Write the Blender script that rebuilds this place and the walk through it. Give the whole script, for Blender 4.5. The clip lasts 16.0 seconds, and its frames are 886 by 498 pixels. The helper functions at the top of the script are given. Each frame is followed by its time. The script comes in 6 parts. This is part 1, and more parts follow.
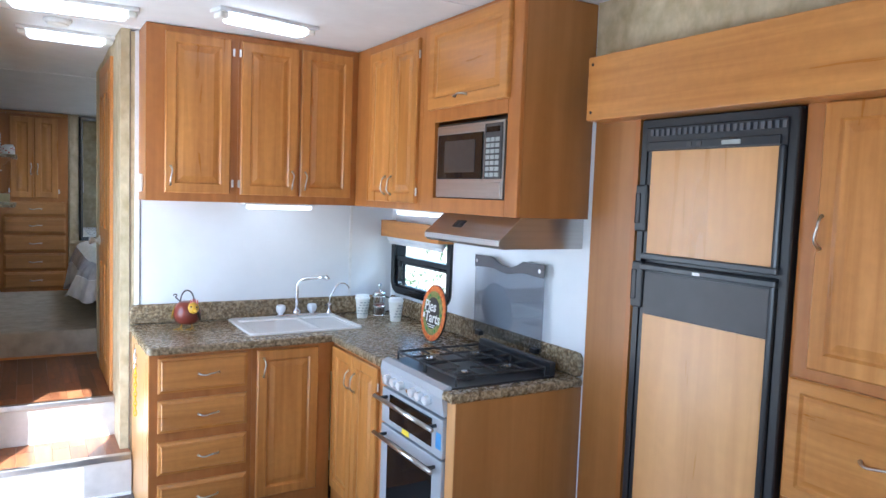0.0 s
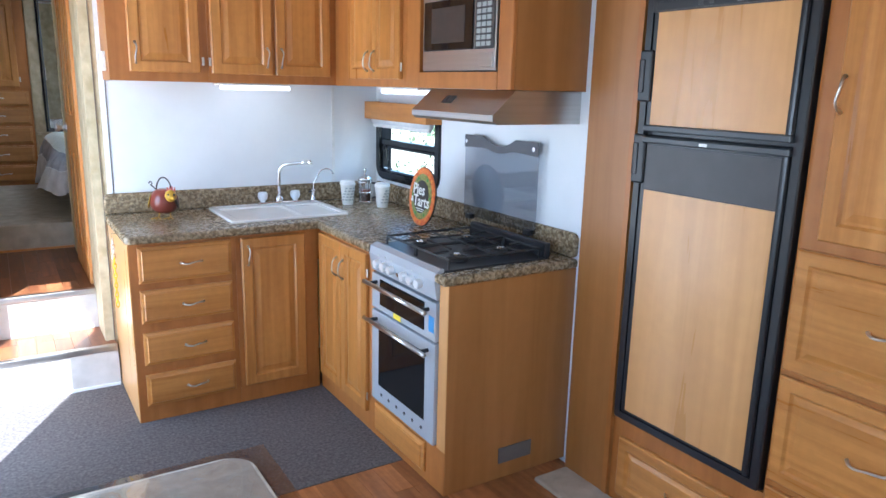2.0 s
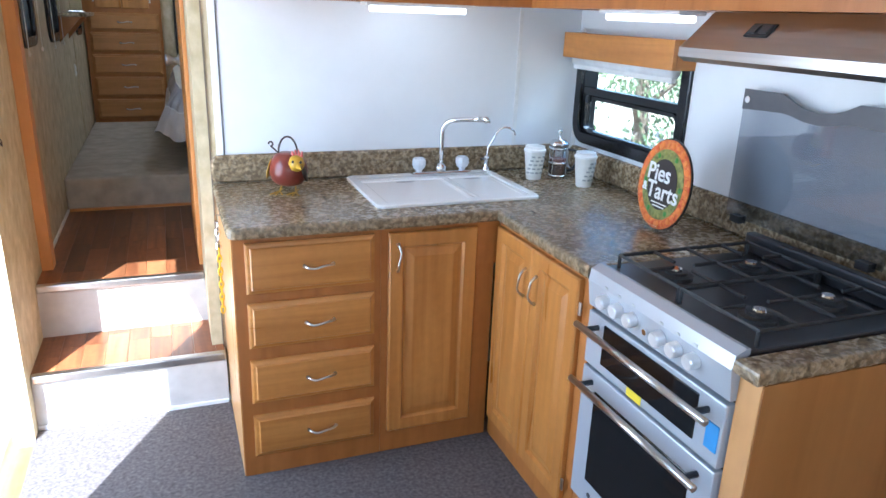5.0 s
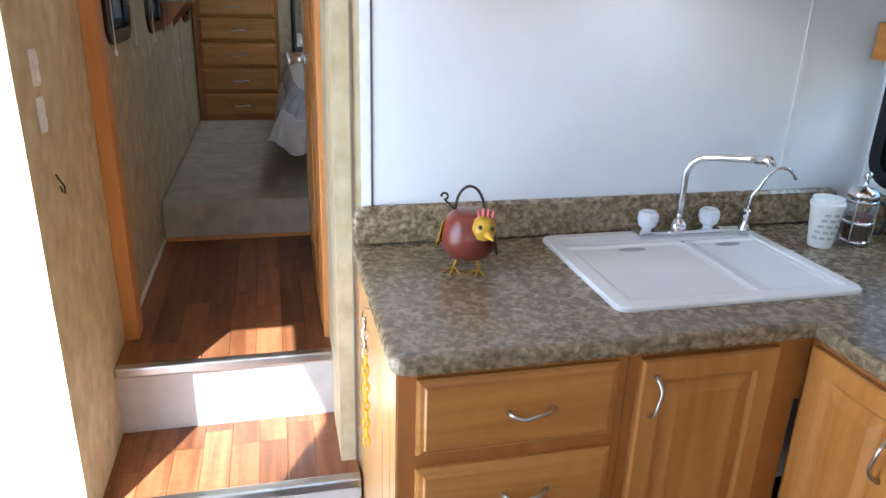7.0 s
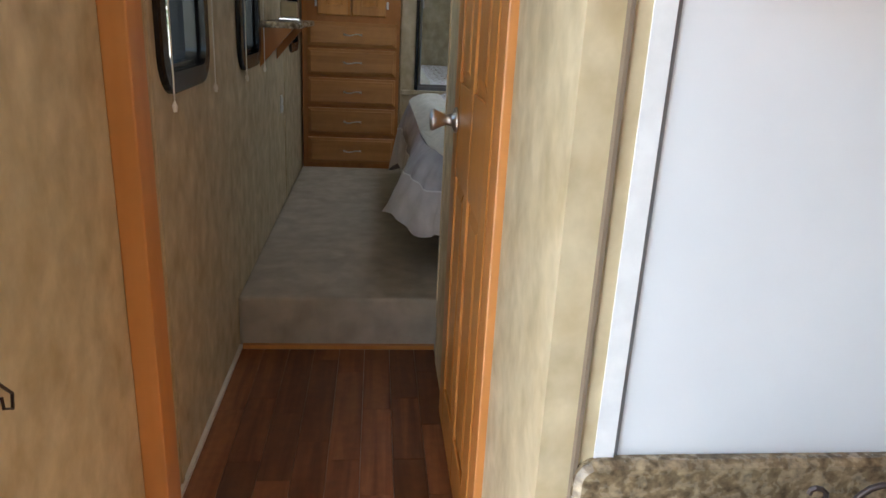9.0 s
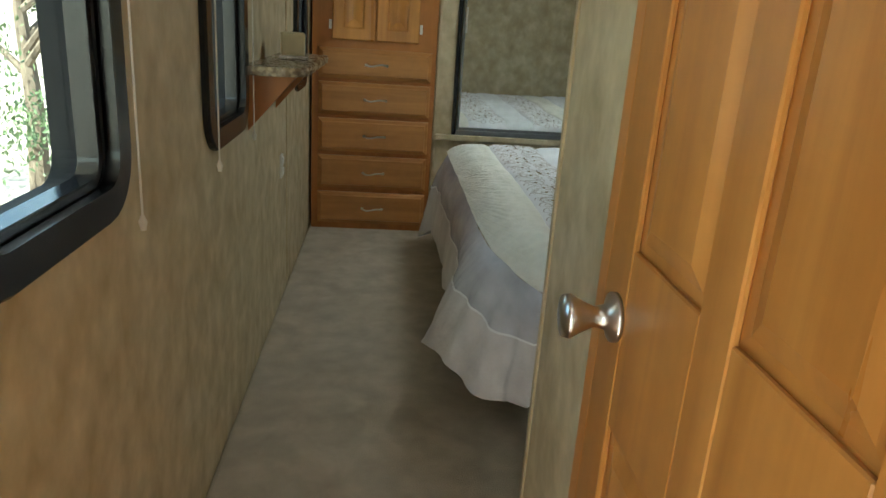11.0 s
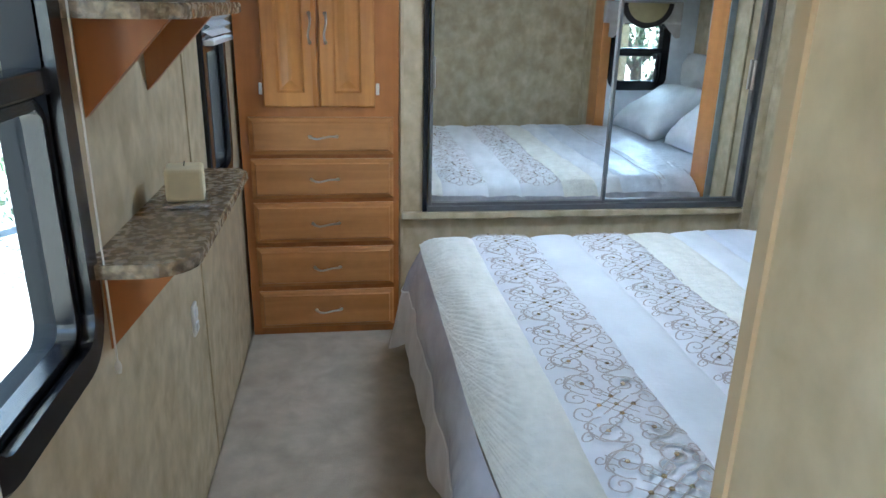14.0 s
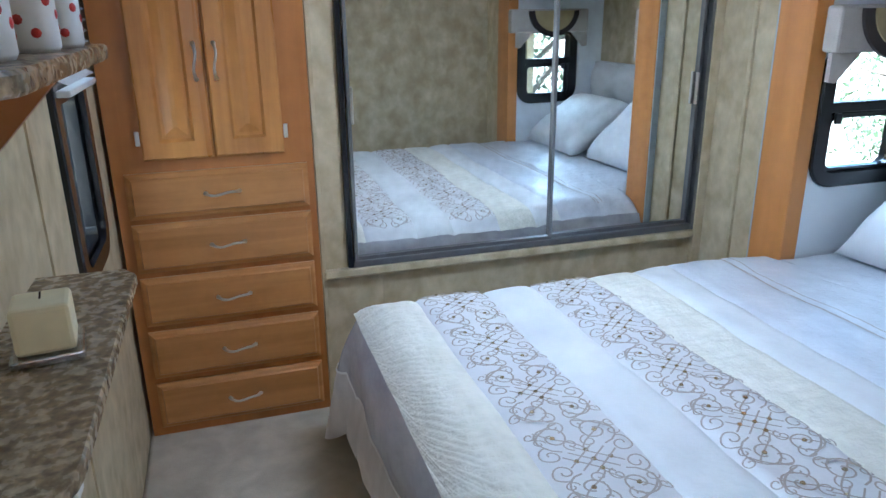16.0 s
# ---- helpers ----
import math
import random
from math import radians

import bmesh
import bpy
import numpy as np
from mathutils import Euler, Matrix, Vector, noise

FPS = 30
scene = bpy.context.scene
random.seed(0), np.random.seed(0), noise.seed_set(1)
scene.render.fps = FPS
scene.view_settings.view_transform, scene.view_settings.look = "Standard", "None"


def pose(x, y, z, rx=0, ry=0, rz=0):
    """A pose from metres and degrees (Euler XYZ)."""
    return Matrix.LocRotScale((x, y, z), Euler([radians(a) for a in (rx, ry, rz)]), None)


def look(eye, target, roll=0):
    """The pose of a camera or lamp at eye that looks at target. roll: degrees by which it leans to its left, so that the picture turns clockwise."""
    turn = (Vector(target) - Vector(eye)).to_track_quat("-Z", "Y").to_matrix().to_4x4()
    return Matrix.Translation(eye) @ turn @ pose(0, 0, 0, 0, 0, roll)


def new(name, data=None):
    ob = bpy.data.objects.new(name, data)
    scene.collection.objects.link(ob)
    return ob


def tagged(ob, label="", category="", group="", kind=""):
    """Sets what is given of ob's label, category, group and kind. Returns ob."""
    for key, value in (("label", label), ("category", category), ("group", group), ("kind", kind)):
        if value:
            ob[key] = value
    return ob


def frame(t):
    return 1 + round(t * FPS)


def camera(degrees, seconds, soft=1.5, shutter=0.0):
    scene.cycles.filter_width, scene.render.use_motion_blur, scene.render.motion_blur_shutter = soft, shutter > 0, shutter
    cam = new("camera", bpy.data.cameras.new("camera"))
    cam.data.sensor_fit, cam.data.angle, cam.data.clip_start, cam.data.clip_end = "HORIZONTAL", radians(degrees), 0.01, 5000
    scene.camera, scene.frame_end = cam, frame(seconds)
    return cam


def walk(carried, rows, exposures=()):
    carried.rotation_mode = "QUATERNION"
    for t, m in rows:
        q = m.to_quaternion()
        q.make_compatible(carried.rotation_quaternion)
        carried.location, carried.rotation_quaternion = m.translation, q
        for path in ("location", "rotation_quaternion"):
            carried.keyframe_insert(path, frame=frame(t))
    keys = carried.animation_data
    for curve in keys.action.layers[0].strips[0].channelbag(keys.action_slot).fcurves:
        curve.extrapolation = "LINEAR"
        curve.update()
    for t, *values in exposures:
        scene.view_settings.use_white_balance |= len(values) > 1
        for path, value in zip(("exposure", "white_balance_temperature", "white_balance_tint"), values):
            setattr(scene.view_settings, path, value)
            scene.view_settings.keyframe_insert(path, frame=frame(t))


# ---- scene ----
cam = camera(64.2, 16.0)
PATH = [
    (0, (0.072, -0.026, 1.648), (1.091, 1.689, 1.498), 2.1),
    (0.5, (0.066, -0.012, 1.638), (1.088, 1.693, 1.414), 2.4),
    (1, (0.068, 0.008, 1.626), (1.094, 1.702, 1.344), 2.2),
    (1.5, (0.081, 0.029, 1.604), (1.112, 1.706, 1.252), 1.7),
    (2, (0.115, 0.098, 1.576), (1.158, 1.745, 1.13), 1.4),
    (2.5, (0.208, 0.238, 1.54), (1.189, 1.892, 0.991), -0.1),
    (3, (0.306, 0.421, 1.544), (1.139, 2.156, 0.998), 0.5),
    (3.2, (0.311, 0.5, 1.544), (1.142, 2.235, 0.998), 0.9),
    (5.3, (0.425, 1.396, 1.541), (1.101, 3.166, 0.901), 1.8),
    (5.5, (0.426, 1.48, 1.526), (1.093, 3.255, 0.891), 1.4),
    (6, (0.372, 1.73, 1.53), (1.05, 3.495, 0.875), -0.7),
    (6.5, (0.354, 1.976, 1.523), (1.023, 3.727, 0.826), 1.4),
    (7, (0.364, 2.28, 1.535), (0.811, 4.104, 0.846), 1.7),
    (7.5, (0.318, 2.548, 1.535), (0.714, 4.386, 0.855), 0.1),
    (8, (0.271, 2.771, 1.541), (0.665, 4.615, 0.873), -0.2),
    (8.5, (0.269, 3.021, 1.528), (0.565, 4.891, 0.881), 1.7),
    (9, (0.293, 3.29, 1.521), (0.49, 5.179, 0.893), 2.9),
    (9.2, (0.293, 3.359, 1.523), (0.461, 5.251, 0.898), 3.0),
    (11.3, (0.203, 4.338, 1.653), (0.38, 6.232, 1.036), 3.9),
    (11.5, (0.203, 4.394, 1.695), (0.375, 6.288, 1.076), 3.6),
    (12, (0.197, 4.524, 1.72), (0.354, 6.421, 1.107), 2.8),
    (12.5, (0.193, 4.663, 1.799), (0.426, 6.559, 1.206), 1.1),
    (13, (0.202, 4.753, 1.861), (0.501, 6.638, 1.264), 0.4),
    (13.5, (0.225, 4.882, 1.846), (0.53, 6.756, 1.217), 3.0),
    (14, (0.245, 4.982, 1.842), (0.504, 6.853, 1.185), 1.3),
    (14.5, (0.231, 5.028, 1.849), (0.512, 6.893, 1.186), -0.2),
    (15, (0.175, 5.238, 1.868), (0.743, 7.039, 1.208), -2.8),
    (15.5, (0.163, 5.341, 1.875), (0.773, 7.132, 1.228), -3.0),
    (16, (0.177, 5.411, 1.876), (0.737, 7.222, 1.237), -0.7),
]
walk(cam, [(t, look(eye, target, roll)) for t, eye, target, roll in PATH],
     exposures=[(0, 2.6, 5050, 8), (5.5, 2.6, 5100, 8), (7.0, 2.3, 5250, 8), (9.0, 2.15, 5700, 8), (11.5, 2.8, 6100, -6), (13.5, 3.3, 5050, 3), (15.0, 3.3, 4950, 8), (16, 3.3, 4900, 8)])
# ---- world, sun and large lights ----
world = bpy.data.worlds.new("sky")
scene.world = world
world.use_nodes = True
wn = world.node_tree
sky = wn.nodes.new("ShaderNodeTexSky")
sky.sky_type = "NISHITA"
sky.sun_disc = False
SUN_WAY = Vector((0.386, 0.73, -1.0)).normalized()
sky.sun_elevation = math.asin(-SUN_WAY.z)
sky.sun_rotation = math.atan2(-SUN_WAY.x, -SUN_WAY.y)
wn.nodes["Background"].inputs[1].default_value = 0.10
wn.links.new(sky.outputs[0], wn.nodes["Background"].inputs[0])

sun = new("sun", bpy.data.lights.new("sun", "SUN"))
sun.data.energy, sun.data.angle, sun.data.color = 5.0, radians(0.5), (1.0, 0.95, 0.86)
sun.matrix_world = Matrix.Translation((-4, -5, 10)) @ SUN_WAY.to_track_quat("-Z", "Y").to_matrix().to_4x4()


def area(name, at, aim, w, h, watts, colour):
    ob = new(name, bpy.data.lights.new(name, "AREA"))
    ob.data.shape, ob.data.size, ob.data.size_y, ob.data.energy, ob.data.color = "RECTANGLE", w, h, watts, colour
    ob.matrix_world = look(at, aim)
    return ob


DAY = (0.80, 0.90, 1.0)
area("entry_daylight", (-0.30, 3.40, 1.0), (1, 3.40, 0.95), 0.85, 1.7, 4.2, (0.92, 0.96, 1.0))
area("lounge_daylight_side", (-0.24, 0.9, 1.35), (1, 0.9, 1.35), 1.15, 0.65, 3.6, DAY)
# added fill from behind the camera; no rear window is known
area("lounge_fill_rear", (0.9, -2.88, 1.35), (0.9, 0, 1.35), 1.8, 0.75, 1.0, DAY)
area("hall_window_daylight", (-0.95, 4.98, 2.15), (0.3, 4.97, 1.1), 0.8, 0.4, 0.28, DAY)
area("bedroom_window_daylight", (-0.95, 5.815, 2.15), (0.3, 5.8, 1.1), 0.8, 0.4, 0.8, DAY)
area("bedroom_corner_window_daylight", (-0.95, 7.0, 2.15), (0.3, 7.1, 1.1), 0.8, 0.4, 0.5, DAY)
area("slide_window_daylight", (2.15, 7.75, 2.10), (2.0, 6.4, 1.10), 0.9, 0.6, 4.4, DAY)
area("slide_near_window_daylight", (2.42, 5.00, 2.10), (1.95, 6.4, 1.10), 0.5, 0.6, 3.0, DAY)
area("kitchen_window_daylight", (2.75, 3.66, 2.0), (1.5, 3.5, 0.9), 0.8, 0.5, 5.2, DAY)
area("bedroom_ceiling_lamp", (1.00, 6.85, 2.235), (1.00, 6.85, 0), 0.42, 0.10, 1.15, (0.90, 0.95, 1.0))

# ---- materials ----


def material(name, a, b, scale=(8, 8, 8), rough=0.5, metal=0.0, bump=0.0, fine=0.0, contrast=(0.3, 0.7), rough_b=None, detail=4.0, warp=0.0, bump_scale=None, island=0.0):
    """A surface that varies from colour a to b by noise, with fine speckle and relief."""
    m = bpy.data.materials.new(name)
    m.use_nodes = True
    nt = m.node_tree
    p = nt.nodes["Principled BSDF"]
    tc = nt.nodes.new("ShaderNodeTexCoord")
    geo = nt.nodes.new("ShaderNodeNewGeometry")
    info = nt.nodes.new("ShaderNodeObjectInfo")
    mp = nt.nodes.new("ShaderNodeMapping")
    mp.inputs["Scale"].default_value = scale
    nt.links.new(geo.outputs["Position"], mp.inputs["Vector"])
    n = nt.nodes.new("ShaderNodeTexNoise")
    n.noise_dimensions = "4D"
    n.inputs["Scale"].default_value = 1.0
    n.inputs["Detail"].default_value = detail
    n.inputs["Distortion"].default_value = warp
    nt.links.new(mp.outputs[0], n.inputs["Vector"])
    w = nt.nodes.new("ShaderNodeMath")
    w.operation = "MULTIPLY"
    w.inputs[1].default_value = 20.0
    nt.links.new(info.outputs["Random"], w.inputs[0])
    nt.links.new(w.outputs[0], n.inputs["W"])
    ramp = nt.nodes.new("ShaderNodeMapRange")
    ramp.inputs[1].default_value, ramp.inputs[2].default_value = contrast
    nt.links.new(n.outputs["Fac"], ramp.inputs[0])
    mix = nt.nodes.new("ShaderNodeMix")
    mix.data_type = "RGBA"
    mix.inputs[6].default_value, mix.inputs[7].default_value = (*a, 1), (*b, 1)
    nt.links.new(ramp.outputs[0], mix.inputs[0])
    out = mix.outputs[2]
    if fine:
        n2 = nt.nodes.new("ShaderNodeTexNoise")
        n2.inputs["Scale"].default_value = 14.0 * max(1.0, max(scale) / 10)
        n2.inputs["Detail"].default_value = 3
        nt.links.new(geo.outputs["Position"], n2.inputs["Vector"])
        mr = nt.nodes.new("ShaderNodeMapRange")
        mr.inputs[1].default_value, mr.inputs[2].default_value = 0.3, 0.7
        mr.inputs[3].default_value, mr.inputs[4].default_value = 1 - fine, 1 + fine
        nt.links.new(n2.outputs["Fac"], mr.inputs[0])
        hs = nt.nodes.new("ShaderNodeHueSaturation")
        nt.links.new(mr.outputs[0], hs.inputs["Value"])
        nt.links.new(out, hs.inputs["Color"])
        out = hs.outputs[0]
    if island:
        mr2 = nt.nodes.new("ShaderNodeMapRange")
        mr2.inputs[3].default_value, mr2.inputs[4].default_value = 1 - island, 1 + island
        nt.links.new(info.outputs["Random"], mr2.inputs[0])
        hs2 = nt.nodes.new("ShaderNodeHueSaturation")
        nt.links.new(mr2.outputs[0], hs2.inputs["Value"])
        nt.links.new(out, hs2.inputs["Color"])
        out = hs2.outputs[0]
    nt.links.new(out, p.inputs["Base Color"])
    p.inputs["Metallic"].default_value = metal
    p.inputs["Roughness"].default_value = rough
    if rough_b is not None:
        rr = nt.nodes.new("ShaderNodeMapRange")
        rr.inputs[3].default_value, rr.inputs[4].default_value = rough, rough_b
        nt.links.new(n.outputs["Fac"], rr.inputs[0])
        nt.links.new(rr.outputs[0], p.inputs["Roughness"])
    if bump:
        bp = nt.nodes.new("ShaderNodeBump")
        bp.inputs["Strength"].default_value = bump
        bp.inputs["Distance"].default_value = 0.004
        src = n
        if bump_scale:
            src = nt.nodes.new("ShaderNodeTexNoise")
            src.inputs["Scale"].default_value = bump_scale
            src.inputs["Detail"].default_value = 5
            nt.links.new(geo.outputs["Position"], src.inputs["Vector"])
        nt.links.new(src.outputs["Fac"], bp.inputs["Height"])
        nt.links.new(bp.outputs[0], p.inputs["Normal"])
    return m


def plain(name, colour, rough=0.4, metal=0.0):
    return material(name, tuple(c * 0.92 for c in colour), tuple(min(1, c * 1.06) for c in colour), (30, 30, 30), rough, metal)


def glow(name, colour, strength):
    m = bpy.data.materials.new(name)
    m.use_nodes = True
    p = m.node_tree.nodes["Principled BSDF"]
    p.inputs["Base Color"].default_value = (0.8, 0.8, 0.8, 1)
    p.inputs["Emission Color"].default_value = (*colour, 1)
    p.inputs["Emission Strength"].default_value = strength
    return m


def glass(name, colour=(1, 1, 1), rough=0.0, ior=1.45):
    m = bpy.data.materials.new(name)
    m.use_nodes = True
    p = m.node_tree.nodes["Principled BSDF"]
    p.inputs["Base Color"].default_value = (*colour, 1)
    p.inputs["Transmission Weight"].default_value = 1.0
    p.inputs["Roughness"].default_value = rough
    p.inputs["IOR"].default_value = ior
    return m


def pane(name, colour=(1, 1, 1), clear=0.9):
    m = bpy.data.materials.new(name)
    m.use_nodes = True
    nt = m.node_tree
    t = nt.nodes.new("ShaderNodeBsdfTransparent")
    t.inputs[0].default_value = (*colour, 1)
    g = nt.nodes.new("ShaderNodeBsdfGlossy")
    g.inputs["Roughness"].default_value = 0.02
    mx = nt.nodes.new("ShaderNodeMixShader")
    mx.inputs[0].default_value = 1 - clear
    nt.links.new(t.outputs[0], mx.inputs[1])
    nt.links.new(g.outputs[0], mx.inputs[2])
    nt.links.new(mx.outputs[0], nt.nodes["Material Output"].inputs[0])
    return m


MAPLE_A, MAPLE_B = (0.38, 0.148, 0.028), (0.57, 0.255, 0.058)
wood = material("maple_upright", MAPLE_A, MAPLE_B, (22, 22, 1.4), 0.20, bump=0.02, fine=0.05, rough_b=0.42, warp=0.6, island=0.06)
wood_x = material("maple_level", MAPLE_A, MAPLE_B, (1.4, 1.4, 26), 0.20, bump=0.02, fine=0.05, rough_b=0.42, warp=0.6, island=0.06)
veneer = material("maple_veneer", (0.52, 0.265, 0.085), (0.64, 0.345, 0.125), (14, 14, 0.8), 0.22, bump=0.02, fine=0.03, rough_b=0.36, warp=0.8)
# same maple, darkened: the shade on panels turned from the light is in the colour
veneer_shaded = material("maple_veneer_shaded", (0.30, 0.125, 0.03), (0.39, 0.175, 0.048), (14, 14, 0.8), 0.30, bump=0.02, fine=0.03, rough_b=0.4, warp=0.8)
frame_wood = material("maple_face_frame", (0.33, 0.117, 0.022), (0.44, 0.172, 0.038), (18, 18, 1.4), 0.3, bump=0.02, fine=0.05, rough_b=0.42, warp=0.6)
casing_wood = material("casing_wood", (0.50, 0.20, 0.045), (0.60, 0.26, 0.07), (16, 16, 1.2), 0.35, bump=0.02, fine=0.04, warp=0.5)
bed_wood = material("bedroom_maple", (0.36, 0.15, 0.036), (0.50, 0.225, 0.062), (1.6, 22, 24), 0.28, bump=0.02, fine=0.05, rough_b=0.42, warp=0.6, island=0.05)
wallpaper = material("mottled_wallpaper", (0.41, 0.32, 0.175), (0.61, 0.515, 0.335), (15, 15, 11), 0.62, bump=0.06, fine=0.10, contrast=(0.30, 0.70), detail=8, warp=0.3)
white_panel = material("white_wall_panel", (0.74, 0.76, 0.78), (0.80, 0.815, 0.83), (3, 3, 3), 0.32, bump=0.01, fine=0.01)
ceiling_mat = material("white_ceiling_vinyl", (0.74, 0.74, 0.73), (0.80, 0.80, 0.79), (5, 5, 5), 0.5, bump=0.02, fine=0.02)
white_trim = plain("white_trim", (0.78, 0.78, 0.77), 0.35)
granite = material("granite_laminate", (0.105, 0.070, 0.036), (0.37, 0.285, 0.17), (60, 66, 66), 0.20, fine=0.5, contrast=(0.30, 0.72), detail=12, warp=0.35, rough_b=0.34)
carpet = material("grey_carpet", (0.085, 0.073, 0.070), (0.135, 0.117, 0.112), (60, 60, 60), 0.95, bump=0.9, fine=0.35, bump_scale=420, detail=6)
bed_carpet = material("beige_carpet", (0.40, 0.34, 0.255), (0.50, 0.43, 0.33), (9, 9, 9), 0.95, bump=0.8, fine=0.10, bump_scale=330, detail=7, warp=1)
step_vinyl = material("riser_covering", (0.50, 0.47, 0.43), (0.60, 0.57, 0.53), (9, 9, 9), 0.6, bump=0.1, fine=0.07, detail=7)
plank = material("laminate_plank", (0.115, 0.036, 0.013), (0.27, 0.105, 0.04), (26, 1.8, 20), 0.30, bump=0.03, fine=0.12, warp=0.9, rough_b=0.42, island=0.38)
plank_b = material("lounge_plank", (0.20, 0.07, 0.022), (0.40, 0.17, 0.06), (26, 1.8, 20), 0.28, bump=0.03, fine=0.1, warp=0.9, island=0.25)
chrome = plain("chrome", (0.82, 0.82, 0.82), 0.10, 1.0)
nickel = plain("brushed_nickel", (0.62, 0.60, 0.57), 0.28, 1.0)
steel = material("brushed_steel", (0.50, 0.49, 0.48), (0.58, 0.57, 0.56), (2, 2, 90), 0.30, 1.0, bump=0.02)
stove_grey = material("stove_silver_enamel", (0.46, 0.49, 0.53), (0.52, 0.55, 0.59), (3, 3, 3), 0.26, 0.25)
black = plain("black_plastic", (0.014, 0.015, 0.018), 0.32)
black_frame = plain("window_black", (0.005, 0.005, 0.007), 0.22)
reveal_black = plain("reveal_matte_black", (0.005, 0.005, 0.006), 0.8)
dark_panel = material("fridge_dark_panel", (0.035, 0.032, 0.032), (0.055, 0.05, 0.05), (6, 6, 6), 0.4, fine=0.08)
black_glass = plain("oven_glass", (0.008, 0.009, 0.010), 0.05)
cast_iron = material("cast_iron", (0.012, 0.012, 0.013), (0.03, 0.03, 0.03), (60, 60, 60), 0.55, bump=0.3)
sink_white = material("sink_acrylic", (0.80, 0.79, 0.76), (0.84, 0.83, 0.80), (6, 6, 6), 0.12)
paper_white = plain("paper_cup_white", (0.72, 0.71, 0.66), 0.6)
lid_white = plain("lid_white", (0.80, 0.80, 0.78), 0.35)
ink = plain("grey_ink", (0.36, 0.38, 0.36), 0.6)
white_ink = plain("white_ink", (0.86, 0.86, 0.84), 0.5)
coffee = plain("dark_coffee", (0.05, 0.02, 0.012), 0.3)
clear_glass = pane("clear_glass", (0.95, 0.97, 0.97), 0.86)
smoked_glass = pane("smoked_glass", (0.74, 0.76, 0.79), 0.88)
window_glass = pane("window_glass", (0.93, 0.97, 0.96), 0.93)
acrylic = pane("clear_acrylic", (0.86, 0.89, 0.92), 0.62)
frosted_acrylic = plain("frosted_acrylic_knob", (0.74, 0.77, 0.80), 0.10)
knob_silver = plain("satin_silver_knob", (0.78, 0.78, 0.78), 0.38, 0.5)
mirror_mat = plain("mirror_silver", (0.86, 0.88, 0.87), 0.01, 1.0)
lamp_white = glow("lamp_diffuser", (1.0, 0.98, 0.95), 0.6)
strip_white = glow("strip_diffuser", (1.0, 0.98, 0.95), 0.4)
red_enamel = material("chicken_red", (0.14, 0.028, 0.018), (0.23, 0.05, 0.03), (16, 16, 16), 0.28, fine=0.1)
yellow_enamel = material("chicken_yellow", (0.48, 0.27, 0.015), (0.64, 0.38, 0.03), (20, 20, 20), 0.35, fine=0.1)
green_enamel = plain("chicken_green", (0.06, 0.24, 0.03), 0.35)
comb_red = plain("chicken_comb", (0.52, 0.10, 0.08), 0.4)
wire_dark = plain("dark_wire", (0.05, 0.035, 0.03), 0.4, 0.6)
chain_yellow = plain("yellow_plastic_chain", (0.85, 0.50, 0.01), 0.4)
sign_red = material("sign_red_border", (0.55, 0.05, 0.02), (0.80, 0.30, 0.06), (70, 70, 70), 0.5)
sign_green = material("sign_green_ring", (0.10, 0.13, 0.03), (0.36, 0.36, 0.10), (60, 60, 60), 0.5)
sign_dark = plain("sign_dark_middle", (0.03, 0.02, 0.018), 0.5)
quilt = material("quilt_satin", (0.62, 0.62, 0.61), (0.72, 0.72, 0.71), (7, 7, 7), 0.5, bump=0.5, bump_scale=34, fine=0.03)
quilt_cream = material("quilt_ruched_cream", (0.66, 0.63, 0.53), (0.76, 0.73, 0.64), (26, 7, 8), 0.62, bump=1.0, bump_scale=85, fine=0.05)
quilt_band = material("quilt_embroidered_ground", (0.70, 0.69, 0.69), (0.78, 0.77, 0.77), (9, 9, 9), 0.42, bump=0.25, bump_scale=60, fine=0.02)
quilt_silver = material("quilt_silver_satin", (0.38, 0.37, 0.40), (0.56, 0.55, 0.58), (12, 5, 12), 0.26, bump=0.6, bump_scale=28, fine=0.03)
lilac = material("bed_skirt_fabric", (0.52, 0.48, 0.47), (0.64, 0.60, 0.59), (16, 16, 6), 0.6, bump=0.4, bump_scale=60, fine=0.05)
thread = plain("taupe_thread", (0.40, 0.34, 0.29), 0.5)
candle_wax = plain("cream_wax", (0.74, 0.66, 0.42), 0.5)
fabric_grey = material("valance_fabric", (0.42, 0.37, 0.32), (0.50, 0.45, 0.39), (20, 20, 20), 0.8, bump=0.3, bump_scale=200)
fabric_dark = plain("valance_band", (0.028, 0.020, 0.018), 0.8)
fabric_gold = plain("valance_gold", (0.42, 0.33, 0.16), 0.7)
canvas_white = material("awning_canvas", (0.62, 0.61, 0.58), (0.70, 0.69, 0.66), (9, 9, 9), 0.8, bump=0.2, bump_scale=300)
blind_white = plain("blind_fabric", (0.74, 0.75, 0.76), 0.7)
cord_white = plain("cord_white", (0.74, 0.71, 0.62), 0.6)
switch_white = plain("switch_plastic", (0.78, 0.76, 0.70), 0.35)
rug_mat = material("cream_rug", (0.50, 0.46, 0.38), (0.62, 0.58, 0.49), (14, 14, 14), 0.9, bump=0.6, bump_scale=45, fine=0.08)
film_mat = pane("plastic_film", (0.86, 0.89, 0.92), 0.72)
leaf_mat = material("leaves", (0.035, 0.070, 0.022), (0.16, 0.21, 0.10), (5, 5, 5), 0.6, fine=0.3)
bark = material("bark", (0.09, 0.065, 0.045), (0.18, 0.14, 0.10), (20, 20, 4), 0.9, bump=0.8)
